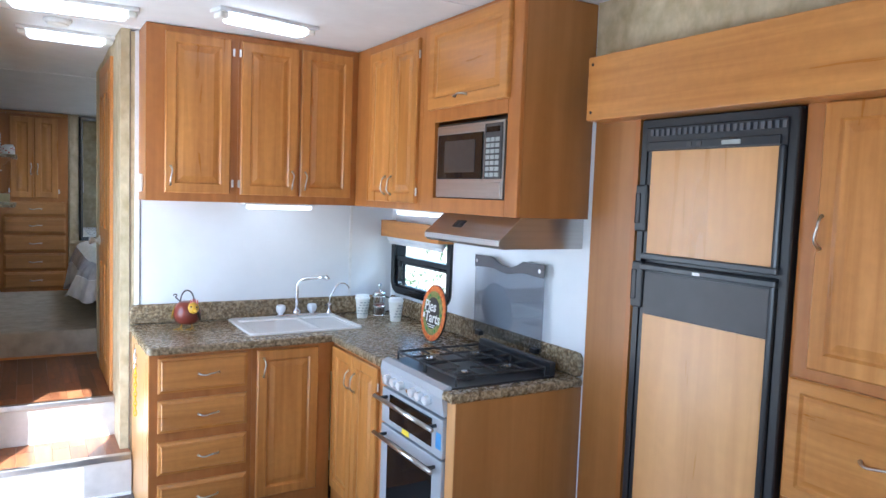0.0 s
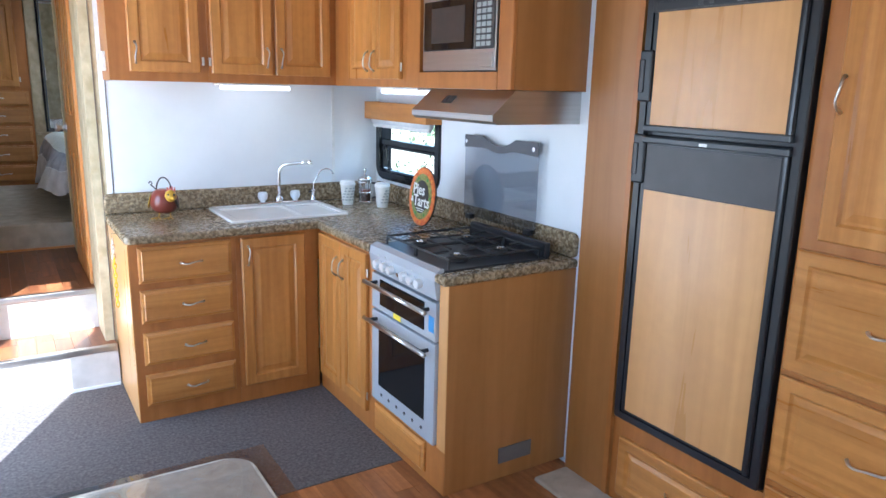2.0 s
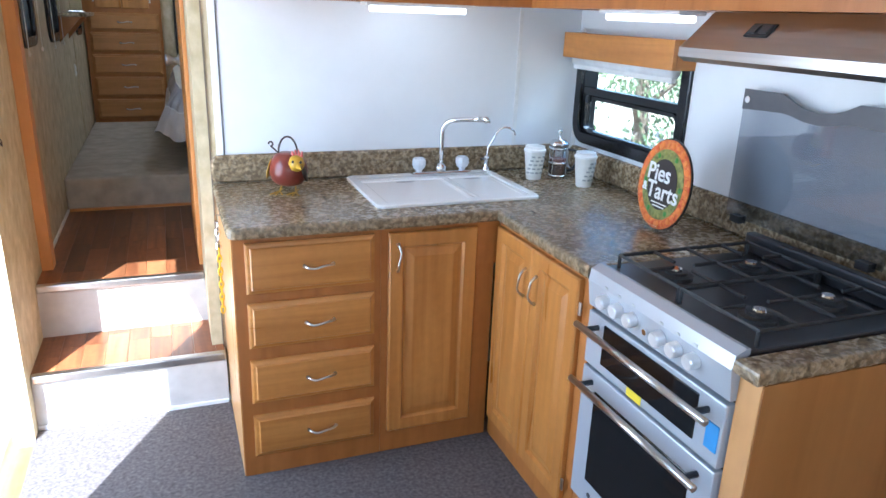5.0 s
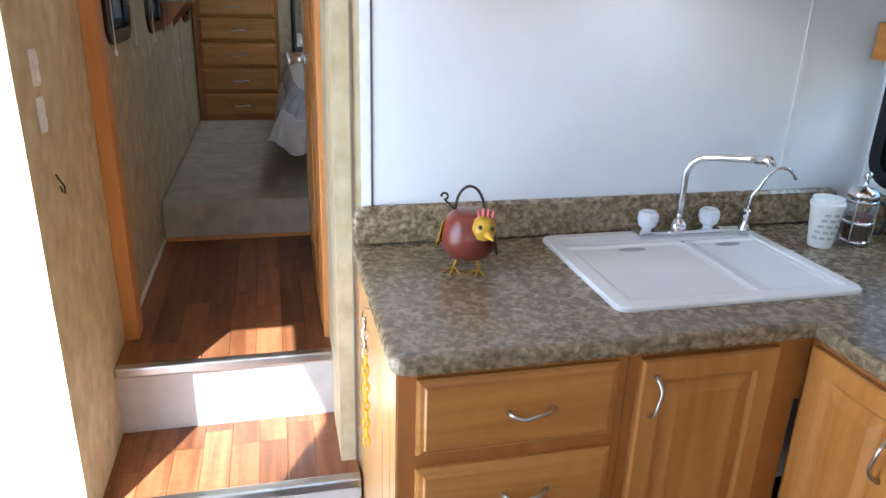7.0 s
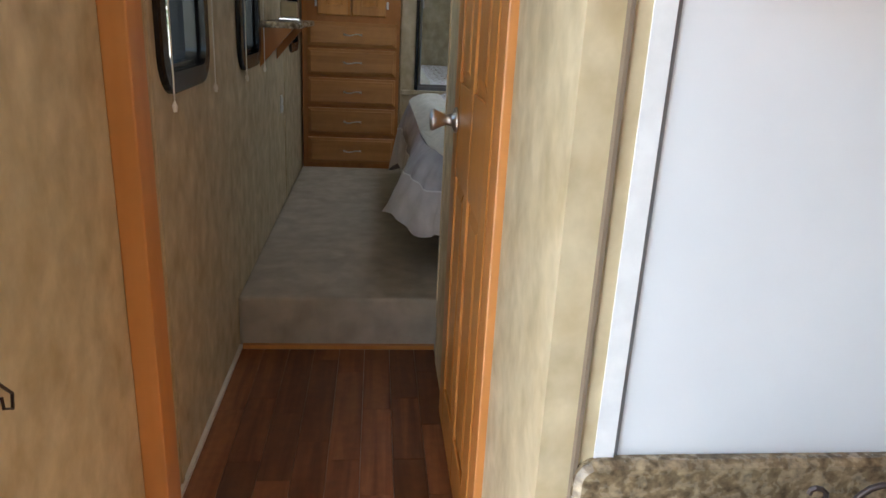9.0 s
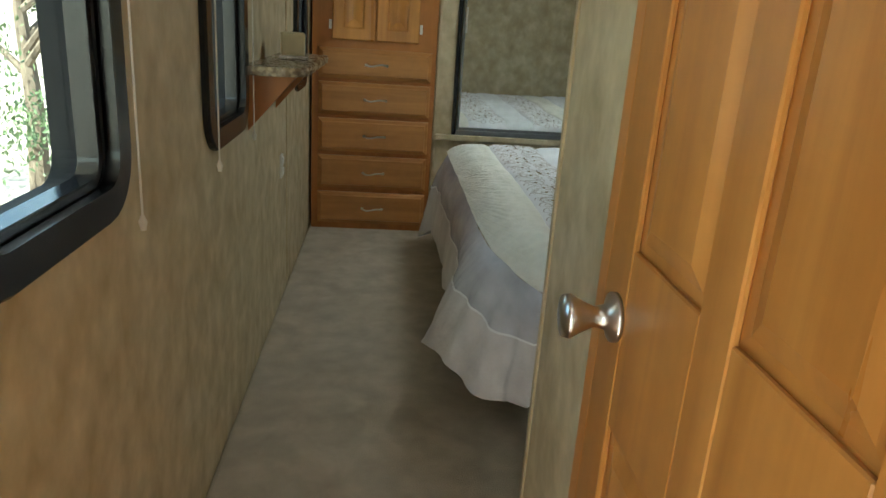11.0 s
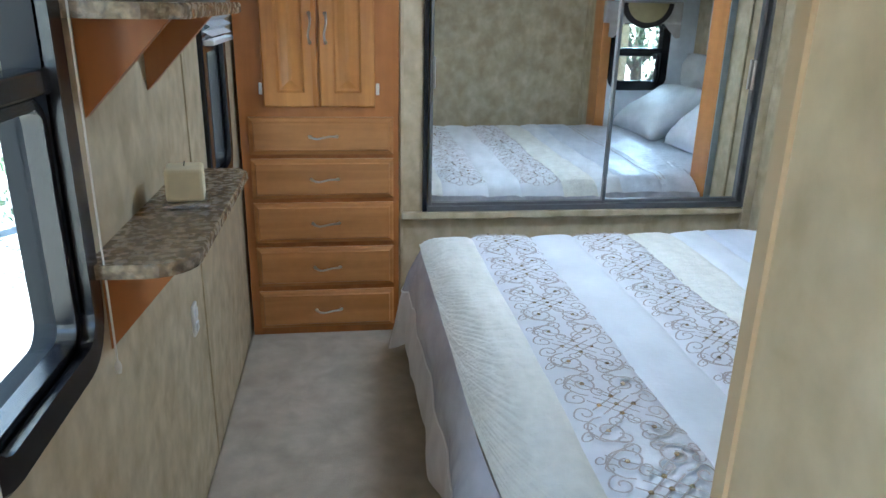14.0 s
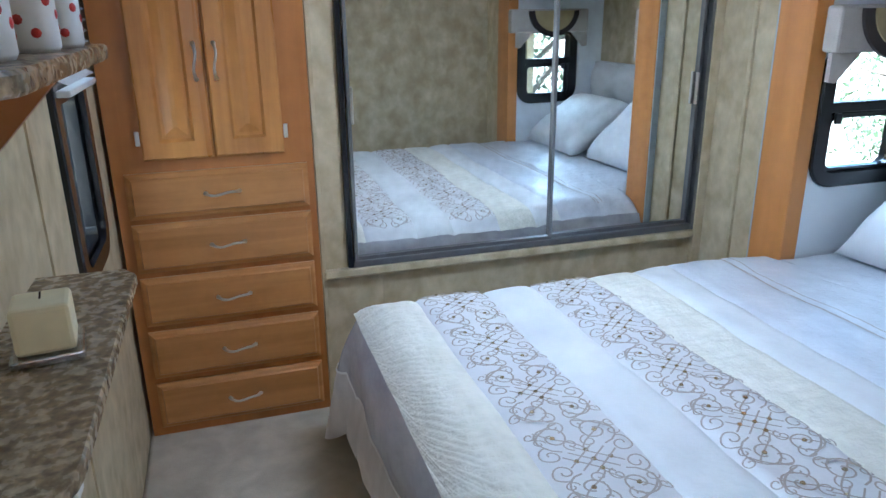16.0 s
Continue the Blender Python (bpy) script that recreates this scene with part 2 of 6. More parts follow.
earth = material("dry_ground", (0.30, 0.25, 0.18), (0.46, 0.41, 0.33), (0.8, 0.8, 0.8), 0.95, bump=0.5, fine=0.2, detail=8)
terracotta = plain("terracotta", (0.46, 0.20, 0.10), 0.8)
red_paint = plain("red_paint", (0.45, 0.02, 0.015), 0.3)
blue_mat = plain("blue_plastic", (0.06, 0.28, 0.62), 0.4)

# ---- building helpers ----


def part(name, bm, mat, parent=None, label="", kind="", smooth=False):
    me = bpy.data.meshes.new(name)
    bmesh.ops.recalc_face_normals(bm, faces=bm.faces)
    bm.to_mesh(me)
    bm.free()
    me.materials.append(mat)
    if smooth:
        for p in me.polygons:
            p.use_smooth = True
    ob = new(name, me)
    ob.parent = parent
    return tagged(ob, label, kind=kind)


def thing(name, m, label, category, group=""):
    ob = new(name)
    ob.empty_display_size = 0.1
    ob.matrix_world = m
    return tagged(ob, label, category, group)


def box(bm, x0, x1, y0, y1, z0, z1, bevel=0.0, segs=2):
    v = [bm.verts.new(c) for c in ((x0, y0, z0), (x1, y0, z0), (x1, y1, z0), (x0, y1, z0), (x0, y0, z1), (x1, y0, z1), (x1, y1, z1), (x0, y1, z1))]
    fs = [bm.faces.new([v[i] for i in q]) for q in ((3, 2, 1, 0), (4, 5, 6, 7), (0, 1, 5, 4), (1, 2, 6, 5), (2, 3, 7, 6), (3, 0, 4, 7))]
    if bevel:
        es = list({e for f in fs for e in f.edges})
        bmesh.ops.bevel(bm, geom=es, offset=bevel, segments=segs, affect="EDGES", profile=0.5)
    return bm


def B(*a, **k):
    return box(bmesh.new(), *a, **k)


def structure(name, bm, mat, label, category):
    return tagged(part(name, bm, mat), label, category, kind="structure")


def slab(name, x0, x1, y0, y1, z0, z1, mat, label, category, bevel=0.0):
    return structure(name, B(x0, x1, y0, y1, z0, z1, bevel=bevel), mat, label, category)


def rings(bm, w, h, steps, cx=0.0, cz=0.0, radius=0.0):
    """A panel in the x-z plane that faces -y: rectangles inset and pushed out step by step, and a cap."""
    prev = None
    for inset, depth in steps:
        a, c = w / 2 - inset, h / 2 - inset
        r = max(0.0, radius - inset)
        pts = []
        for sx, sz, a0 in ((1, -1, -90), (1, 1, 0), (-1, 1, 90), (-1, -1, 180)):
            if radius:
                for k in range(5):
                    t = radians(a0 + 22.5 * k)
                    pts.append((cx + sx * (a - r) + r * math.cos(t), cz + sz * (c - r) + r * math.sin(t)))
            else:
                pts.append((cx + sx * a, cz + sz * c))
        ring = [bm.verts.new((x, -depth, z)) for x, z in pts]
        if prev:
            for i in range(len(ring)):
                j = (i + 1) % len(ring)
                bm.faces.new((prev[i], prev[j], ring[j], ring[i]))
        else:
            bm.faces.new(list(reversed(ring)))
        prev = ring
    bm.faces.new(prev)
    return bm


def tube(bm, path, r, sides=8, closed=False):
    path = [Vector(p) for p in path]
    loops, n = [], len(path)
    side = None
    for i, p in enumerate(path):
        if closed:
            d = path[(i + 1) % n] - path[i - 1]
        else:
            d = path[min(i + 1, n - 1)] - path[max(i - 1, 0)]
        d.normalize()
        if side is None:
            side = d.orthogonal().normalized()
        side = (side - d * side.dot(d)).normalized()
        up = d.cross(side)
        rr = r[i] if isinstance(r, (list, tuple)) else r
        loops.append([bm.verts.new(p + rr * (math.cos(2 * math.pi * k / sides) * side + math.sin(2 * math.pi * k / sides) * up)) for k in range(sides)])
    for i in range(n if closed else n - 1):
        a, b = loops[i], loops[(i + 1) % n]
        for k in range(sides):
            bm.faces.new((a[k], a[(k + 1) % sides], b[(k + 1) % sides], b[k]))
    if not closed:
        bm.faces.new(list(reversed(loops[0])))
        bm.faces.new(loops[-1])
    return bm


def T(path, r, sides=8, closed=False):
    return tube(bmesh.new(), path, r, sides, closed)


def lathe(profile, sides=20, m=None):
    """A turned shape round z from (radius, height) pairs."""
    bm = bmesh.new()
    loops = [[bm.verts.new((max(r, 1e-4) * math.cos(2 * math.pi * k / sides), max(r, 1e-4) * math.sin(2 * math.pi * k / sides), z)) for k in range(sides)] for r, z in profile]
    for a, b in zip(loops, loops[1:]):
        for k in range(sides):
            bm.faces.new((a[k], a[(k + 1) % sides], b[(k + 1) % sides], b[k]))
    bm.faces.new(list(reversed(loops[0])))
    bm.faces.new(loops[-1])
    if m:
        bmesh.ops.transform(bm, matrix=m, verts=bm.verts)
    return bm


def moved(bm, m):
    bmesh.ops.transform(bm, matrix=m, verts=bm.verts)
    return bm


DOOR = ((0.0, 0.0), (0.0, 0.015), (0.005, 0.020), (0.048, 0.020), (0.056, 0.011), (0.064, 0.011), (0.088, 0.018))
DRAWER = ((0.0, 0.0), (0.0, 0.009), (0.006, 0.013), (0.014, 0.015), (0.018, 0.020))
PANELLED_DRAWER = ((0.0, 0.0), (0.0, 0.015), (0.005, 0.020), (0.040, 0.020), (0.048, 0.012), (0.054, 0.012), (0.070, 0.017))


def pull(parent, x, z, upright, depth=0.020, length=0.095, mat=None):
    pts = []
    for k in range(13):
        s = k / 12 * 2 - 1
        bow = 0.026 * (1 - s ** 4)
        wig = 0.004 * math.sin(s * math.pi)
        pts.append((x + wig, -depth - bow, z + s * length / 2) if upright else (x + s * length / 2, -depth - bow, z + wig))
    radii = [0.0065 if k in (0, 12) else 0.0045 - 0.001 * math.sin(math.pi * k / 12) for k in range(13)]
    return part("handle", T(pts, radii, 8), mat or nickel, parent, "satin nickel bow handle", smooth=True)


def hinge(parent, x, z, depth=0.012):
    return part("hinge", B(x - 0.006, x + 0.006, -depth - 0.006, -depth, z - 0.02, z + 0.02, bevel=0.002), nickel, parent, "small nickel hinge")


def panel_door(parent, x0, x1, z0, z1, mat=wood, handle=None, steps=DOOR):
    ob = part("door", rings(bmesh.new(), x1 - x0, z1 - z0, steps, (x0 + x1) / 2, (z0 + z1) / 2), mat, parent, "raised-panel maple door")
    if handle:
        pull(ob, handle[0], handle[1], True)
    return ob


def drawer(parent, x0, x1, z0, z1, mat=wood_x, steps=DRAWER, length=0.095):
    ob = part("drawer", rings(bmesh.new(), x1 - x0, z1 - z0, steps, (x0 + x1) / 2, (z0 + z1) / 2), mat, parent, "maple drawer front with stepped edge")
    pull(ob, (x0 + x1) / 2 + 0.02, (z0 + z1) / 2, False, steps[-1][1], length)
    return ob


def facing_left(y, x, z):
    """Local x runs along world -y, the front looks along world -x."""
    return pose(x, y, z, 0, 0, -90)


def wall_with_holes(name, axis, face, thick, a0, a1, z0, z1, holes, mat, label, category="wall"):
    """A wall whose face lies at x or y = face, thickened by thick, with rectangular holes (a0, a1, z0, z1)."""
    aa = sorted({a0, a1, *[h[0] for h in holes], *[h[1] for h in holes]})
    zz = sorted({z0, z1, *[h[2] for h in holes], *[h[3] for h in holes]})
    bm = bmesh.new()
    verts = {}

    def vert(a, z, d):
        key = (a, z, d)
        if key not in verts:
            verts[key] = bm.verts.new((face + d, a, z) if axis == "x" else (a, face + d, z))
        return verts[key]

    def solid(i, j):
        if not (0 <= i < len(aa) - 1 and 0 <= j < len(zz) - 1):
            return False
        ma, mz = (aa[i] + aa[i + 1]) / 2, (zz[j] + zz[j + 1]) / 2
        return not any(h[0] < ma < h[1] and h[2] < mz < h[3] for h in holes)

    for i in range(len(aa) - 1):
        for j in range(len(zz) - 1):
            if not solid(i, j):
                continue
            c = ((aa[i], zz[j]), (aa[i + 1], zz[j]), (aa[i + 1], zz[j + 1]), (aa[i], zz[j + 1]))
            for d in (0, thick):
                bm.faces.new([vert(a, z, d) for a, z in c])
            for (di, dj), (p, q) in (((0, -1), (0, 1)), ((1, 0), (1, 2)), ((0, 1), (2, 3)), ((-1, 0), (3, 0))):
                if not solid(i + di, j + dj):
                    bm.faces.new((vert(*c[p], 0), vert(*c[q], 0), vert(*c[q], thick), vert(*c[p], thick)))
    return structure(name, bm, mat, label, category)


# ---- the setting ----
LW, RW, KB = -0.14, 2.10, 4.03       # left wall, right wall, kitchen back wall
HALL, BEDF = 0.447, 0.625            # hall floor, bedroom floor
HR = 0.505                           # right wall of the hall

slab("floor", LW - 0.1, 2.9, -2.9, 3.97, -0.10, -0.021, plank_b, "wood-look laminate floor of the lounge", "floor")
car = slab("carpet", LW, 2.09, 2.53, 3.96, -0.020, 0.0, carpet, "dark grey short-pile carpet in the kitchen", "carpet")
WIN_A, WIN_B, WIN_C = (4.80, 5.165, 1.36, 2.02), (5.64, 5.995, 1.345, 2.02), (6.98, 7.30, 1.33, 2.02)
wall_with_holes("wall_left", "x", LW, -0.07, -2.9, 7.75, -0.1, 2.6,
                [(2.95, 3.88, -0.05, 2.0), (0.3, 1.5, 1.0, 1.7), WIN_A, WIN_B, WIN_C], wallpaper, "mottled tan wallpaper wall with windows and entry", "wall")
# closes the room behind the camera; its opening is made up for the rear fill
wall_with_holes("wall_rear", "y", -2.8, -0.07, LW, 2.9, -0.1, 2.6, [(0.0, 1.9, 0.95, 1.75)], wallpaper, "unseen mottled tan rear wall with a wide opening added for fill light", "wall")
KWIN = (3.30, 3.985, 1.05, 1.445)
wall_with_holes("wall_kitchen_right", "x", RW, 0.06, -2.8, 4.10, -0.1, 2.6, [KWIN], white_panel, "smooth white kitchen wall panel", "wall")
slab("wall_kitchen_back", 0.574, RW, KB, KB + 0.05, -0.1, 2.6, white_panel, "smooth bluish-white panel behind the sink", "wall")
slab("trim", 1.805, 1.822, KB - 0.003, KB + 0.001, 0.99, 1.58, white_trim, "narrow white joint strip on the panel", "trim")
slab("trim", 0.572, 0.597, KB - 0.006, KB + 0.02, 0.0, 2.44, white_trim, "white edge trim beside the panel", "trim")
slab("trim", 0.5975, 0.603, KB - 0.002, KB + 0.001, 0.99, 1.58, plain("joint_shadow_grey", (0.25, 0.25, 0.26), 0.6), "grey joint line of the panel", "trim")
slab("trim", 0.552, 0.572, KB - 0.004, KB + 0.05, 0.0, 2.44, wallpaper, "wallpapered corner strip", "trim")
slab("trim", 0.547, 0.552, KB - 0.008, KB + 0.05, 0.0, 2.44, plain("strip_brown", (0.20, 0.15, 0.10), 0.6), "thin brown corner bead", "trim")
slab("wall_lounge_right_top", 2.092, 2.099, -2.8, 2.2, 2.2, 2.46, wallpaper, "mottled wallpaper above the wooden header", "wall")

# hall: side wall, door opening, end of the wall
DY0, DY1 = 4.465, 5.03
slab("wall_hall_right_near", HR, HR + 0.048, KB + 0.004, DY0 - 0.07, -0.1, 2.5, wallpaper, "mottled tan wall beside the steps", "wall")
slab("wall_hall_right_far", HR - 0.005, HR + 0.045, DY1 + 0.035, 5.36, 0.3, 2.5, wallpaper, "mottled tan wall between hall and bedroom", "wall")
slab("wall_hall_right_top", HR, HR + 0.045, DY0 - 0.07, DY1 + 0.035, 2.36, 2.5, wallpaper, "mottled tan wall above the door", "wall")
slab("wall_bath_outer", 2.10, 2.15, 4.10, 5.36, 0.0, 2.5, wallpaper, "plain outer wall behind the hall door", "wall")
slab("wall_bedroom_partition", HR + 0.045, 1.83, 5.31, 5.36, 0.3, 2.5, wallpaper, "mottled wallpaper partition facing the bed", "wall")
slab("trim", HR - 0.009, HR + 0.012, 5.358, 5.372, 0.6, 2.4, material("corner_bead", (0.44, 0.33, 0.18), (0.56, 0.44, 0.27), (10, 10, 10), 0.4), "tan corner bead at the end of the wall", "trim")
slab("wall_bath_inside", 1.30, 1.34, KB + 0.05, 5.31, -0.1, 2.5, white_panel, "plain wall behind the hall door", "wall")
for y0, y1, lab in ((DY0 - 0.07, DY0, "orange maple door casing near the steps"), (DY1, DY1 + 0.035, "orange maple door casing")):
    slab("casing", HR - 0.016, HR + 0.05, y0, y1, HALL, 2.36, casing_wood, lab, "trim", bevel=0.003)
slab("casing", HR - 0.016, HR + 0.05, DY0, DY1, 2.30, 2.36, casing_wood, "orange maple head casing", "trim", bevel=0.003)
slab("casing", LW, LW + 0.045, 4.485, 4.565, HALL, 2.38, casing_wood, "orange maple jamb against the wall", "trim", bevel=0.003)
for y in (4.72, 6.75):
    slab("trim", LW, LW + 0.004, y, y + 0.016, 0.45, 2.3, wallpaper, "thin wallpapered joint batten", "trim")
slab("trim", LW, LW + 0.010, 4.57, 5.45, HALL, HALL + 0.012, cord_white, "thin pale floor bead", "trim")

# steps
for n, (ya, yb, za, zb) in enumerate(((3.955, 4.30, -0.1, 0.222), (4.30, 5.46, -0.1, HALL))):
    slab("step_body", LW, HR + 0.048 if n == 0 else HR, ya, yb, za, zb - 0.008, step_vinyl, "step with pale covered riser", "step")
    slab("step_nosing", LW + 0.002, HR + (0.046 if n == 0 else -0.002), ya - 0.012, ya + 0.022, zb - 0.030, zb + 0.003, nickel, "pale aluminium stair nosing", "trim", bevel=0.006)
slab("trim", LW + 0.002, HR + 0.046, 3.945, 3.957, 0.0, 0.014, white_trim, "white bead at the foot of the step", "trim")
slab("bedroom_floor", LW, 3.0, 5.455, 7.75, 0.2, BEDF, bed_carpet, "beige carpet of the raised bedroom", "carpet", bevel=0.012)
slab("trim", LW + 0.012, HR - 0.002, 5.440, 5.456, HALL, HALL + 0.014, casing_wood, "orange wooden bead below the carpeted step", "trim")

# ceilings
slab("ceiling", LW - 0.07, 3.0, -2.9, 4.45, 2.452, 2.52, ceiling_mat, "white vinyl ceiling of the kitchen", "ceiling")
bm = B(LW - 0.07, 3.0, 4.45, 7.75, 2.452, 2.52)
for v in bm.verts:
    if v.co.y > 7:
        v.co.z -= 0.18
structure("bedroom_ceiling", bm, ceiling_mat, "white ceiling sloping over the bedroom", "ceiling")
for y in (2.55, 3.95, 5.6):
    zc = 2.452 if y < 4.45 else 2.452 - 0.18 * (y - 4.45) / 3.3
    slab("trim", LW, 2.09, y, y + 0.02, zc - 0.004, zc + 0.002, white_trim, "thin white ceiling joint strip", "trim")

# bedroom walls
MY = 7.555
slab("wall_bedroom_end", LW, 2.11, 7.70, 7.75, 0.2, 2.5, wallpaper, "mottled wall behind the wardrobe", "wall")
SLX, SLY0, SLY1 = 1.83, 5.72, 7.115   # mouth of the bed slide-out
slab("wall_wardrobe_low", 0.43, SLX + 0.02, MY + 0.005, 7.70, BEDF, 1.085, wallpaper, "wallpapered panel below the mirror doors", "wall")
slab("wall_wardrobe_post", 0.43, 0.517, MY + 0.003, 7.70, 1.085, 2.4, wallpaper, "wallpapered post beside the mirror", "wall")
slab("wall_wardrobe_side", SLX + 0.02, SLX + 0.05, SLY1 + 0.14, 7.70, BEDF, 2.4, wallpaper, "wallpapered return wall between mirror and slide-out", "wall")
slab("wall_partition_return", SLX, SLX + 0.05, 5.31, SLY0 - 0.16, BEDF, 2.4, wallpaper, "wallpapered return wall beside the slide-out", "wall")
slab("trim", 0.433, 0.445, MY - 0.012, MY + 0.004, BEDF, 2.35, wallpaper, "thin wallpapered batten", "trim")
slab("trim", 0.632, 0.640, MY + 0.001, MY + 0.006, BEDF, 1.06, wallpaper, "thin wallpapered batten below the mirror", "trim")
slab("trim", SLX - 0.018, SLX + 0.019, MY - 0.020, MY + 0.004, BEDF, 2.35, wallpaper, "wallpapered corner batten", "trim", bevel=0.003)
slab("trim", SLX + 0.010, SLX + 0.021, 7.375, 7.390, BEDF, 2.35, wallpaper, "thin wallpapered batten", "trim", bevel=0.002)
slab("trim", SLX - 0.008, SLX + 0.020, SLY1 + 0.140, SLY1 + 0.146, BEDF, 2.35, plain("grey_seal", (0.42, 0.47, 0.50), 0.5), "grey rubber seal strip of the slide-out", "trim")
slab("trim", 0.44, SLX - 0.02, MY - 0.022, MY + 0.02, 1.066, 1.092, wallpaper, "ledge below the mirror doors", "trim", bevel=0.004)
slab("wall_slide_end", 2.45, 2.50, SLY0 - 0.05, SLY1 + 0.05, 0.2, 2.5, wallpaper, "mottled wall behind the headboard", "wall")
SWIN = (1.905, 2.255, 1.365, 1.765)
wall_with_holes("wall_slide_far", "y", SLY1, 0.05, SLX + 0.052, 2.45, 0.2, 2.5, [SWIN], white_panel, "pale side wall of the bed slide-out", "wall")
wall_with_holes("wall_slide_near", "y", SLY0, -0.05, SLX + 0.052, 2.45, 0.2, 2.5, [SWIN], white_panel, "pale side wall of the bed slide-out", "wall")
slab("casing", SLX - 0.010, SLX + 0.050, SLY1 - 0.004, SLY1 + 0.139, BEDF, 2.4, casing_wood, "orange maple flange of the slide-out", "trim", bevel=0.003)
slab("casing", SLX - 0.010, SLX + 0.050, SLY0 - 0.159, SLY0 + 0.004, BEDF, 2.4, casing_wood, "orange maple flange of the slide-out", "trim", bevel=0.003)
slab("slide_header", SLX - 0.008, SLX + 0.040, SLY0 + 0.005, SLY1 - 0.005, 1.955, 2.42, casing_wood, "orange maple header board over the bed", "trim", bevel=0.003)
slab("slide_ceiling", SLX + 0.041, 2.449, SLY0 + 0.001, SLY1 - 0.001, 1.975, 2.02, ceiling_mat, "white ceiling of the bed slide-out", "ceiling")

# ---- kitchen ----


def round_loop(w, h, r, n=6):
    pts = []
    for sx, sz, a0 in ((1, -1, -90), (1, 1, 0), (-1, 1, 90), (-1, -1, 180)):
        for k in range(n + 1):
            t = radians(a0 + 90 * k / n)
            pts.append((sx * (w / 2 - r) + r * math.cos(t), sz * (h / 2 - r) + r * math.sin(t)))
    return pts


def round_frame(w, h, band, y0, y1, r):
    """A rounded ring in the x-z plane between y0 and y1."""
    bm = bmesh.new()
    outer, inner = round_loop(w, h, r), round_loop(w - 2 * band, h - 2 * band, max(0.004, r - band))
    ls = [[bm.verts.new((x, y, z)) for x, z in lp] for lp, y in ((outer, y1), (outer, y0 + 0.004), ([(x * (1 - 0.008 / w), z * (1 - 0.008 / h)) for x, z in outer], y0), (inner, y0), (inner, y1))]
    for a, b in zip(ls, ls[1:] + ls[:1]):
        for k in range(len(a)):
            j = (k + 1) % len(a)
            bm.faces.new((a[k], a[j], b[j], b[k]))
    return bm


def rv_window(name, m, w, h, label, mid=0.5, tint=window_glass):
    """A black-framed caravan window; local -y looks into the room, the origin is its middle in the wall's face."""
    ob = thing(name, m, label, "window")
    part("window_frame", round_frame(w + 0.05, h + 0.05, 0.045, -0.014, 0.004, 0.085), black_frame, ob, "rounded black frame")
    part("window_reveal", round_frame(w + 0.004, h + 0.004, 0.022, 0.0, 0.07, 0.06), reveal_black, ob)
    zr = -h / 2 + mid * h
    part("window_rail", B(-w / 2 + 0.01, w / 2 - 0.01, -0.004, 0.04, zr - 0.016, zr + 0.016, bevel=0.004), black_frame, ob)
    sash = part("sash", moved(round_frame(w - 0.05, zr + h / 2 - 0.03, 0.018, 0.004, 0.03, 0.04), Matrix.Translation((0, 0, (zr - h / 2) / 2))), black_frame, ob)
    part("latch", B(-w / 2 + 0.05, -w / 2 + 0.075, -0.004, 0.006, zr - 0.05, zr - 0.018, bevel=0.003), black, sash)
    part("pane", B(-w / 2 + 0.02, w / 2 - 0.02, 0.045, 0.048, -h / 2 + 0.02, zr), tint, ob)
    part("pane", B(-w / 2 + 0.02, w / 2 - 0.02, 0.052, 0.055, zr, h / 2 - 0.02), tint, ob)
    return ob


# base cabinets on the back run, front at y = 3.425
FY, CT = 3.425, 0.90
cab = thing("base_cabinet", pose(0.565, FY, 0), "maple base cabinet with four drawers under the worktop", "cabinet")
part("body", B(0, 0.475, 0, KB - FY, 0, 0.862), frame_wood, cab)
part("side_panel", B(-0.004, 0.0, 0.002, KB - FY - 0.02, 0.002, 0.86), veneer, cab, "maple-veneered end panel")
for z0, z1 in ((0.675, 0.845), (0.485, 0.642), (0.283, 0.440), (0.080, 0.235)):
    drawer(cab, 0.035, 0.452, z0, z1)
cab = thing("base_cabinet", pose(1.04, FY, 0), "maple base cabinet with one raised-panel door", "cabinet")
part("body", B(0.001, 0.42, 0.0, KB - FY, 0, 0.70), frame_wood, cab)
part("top_rail", B(0.001, 0.435, 0.0, 0.02, 0.70, 0.862), frame_wood, cab)
panel_door(cab, 0.025, 0.345, 0.09, 0.845, handle=(0.055, 0.76))
RX = 1.475
cab = thing("base_cabinet", facing_left(FY - 0.002, RX, 0), "maple corner base cabinet with a pair of doors", "cabinet")
part("body", B(0, 0.614, 0, RW - RX, 0, 0.862), frame_wood, cab)
panel_door(cab, 0.02, 0.285, 0.09, 0.845, handle=(0.25, 0.72))
d = panel_door(cab, 0.29, 0.565, 0.09, 0.845, handle=(0.325, 0.72))
hinge(d, 0.575, 0.76), hinge(d, 0.575, 0.17)

# stove housing: end stile, low drawer, end panel
SY0, SY1 = 2.808, 2.262
cab = thing("stove_cabinet", facing_left(SY0, RX, 0), "maple housing round the stove with a low drawer", "cabinet")
W = SY0 - 2.20
part("body", B(0.001, W, 0, RW - RX, 0, 0.185), frame_wood, cab)
part("stile", B(SY0 - SY1 + 0.003, W, 0, 0.02, 0.185, 0.862), veneer, cab)
part("end_panel", B(W - 0.02, W, 0.02, RW - RX, 0.185, 0.862), veneer_shaded, cab, "plain maple-veneered end panel")
part("end_panel", B(W, W + 0.003, 0.002, RW - RX, 0.002, 0.86), veneer_shaded, cab, "plain maple-veneered end panel")
part("grille", B(W + 0.003, W + 0.009, 0.26, 0.43, 0.07, 0.14, bevel=0.003), plain("vent_grey", (0.13, 0.12, 0.11), 0.5), cab, "small grey floor vent")
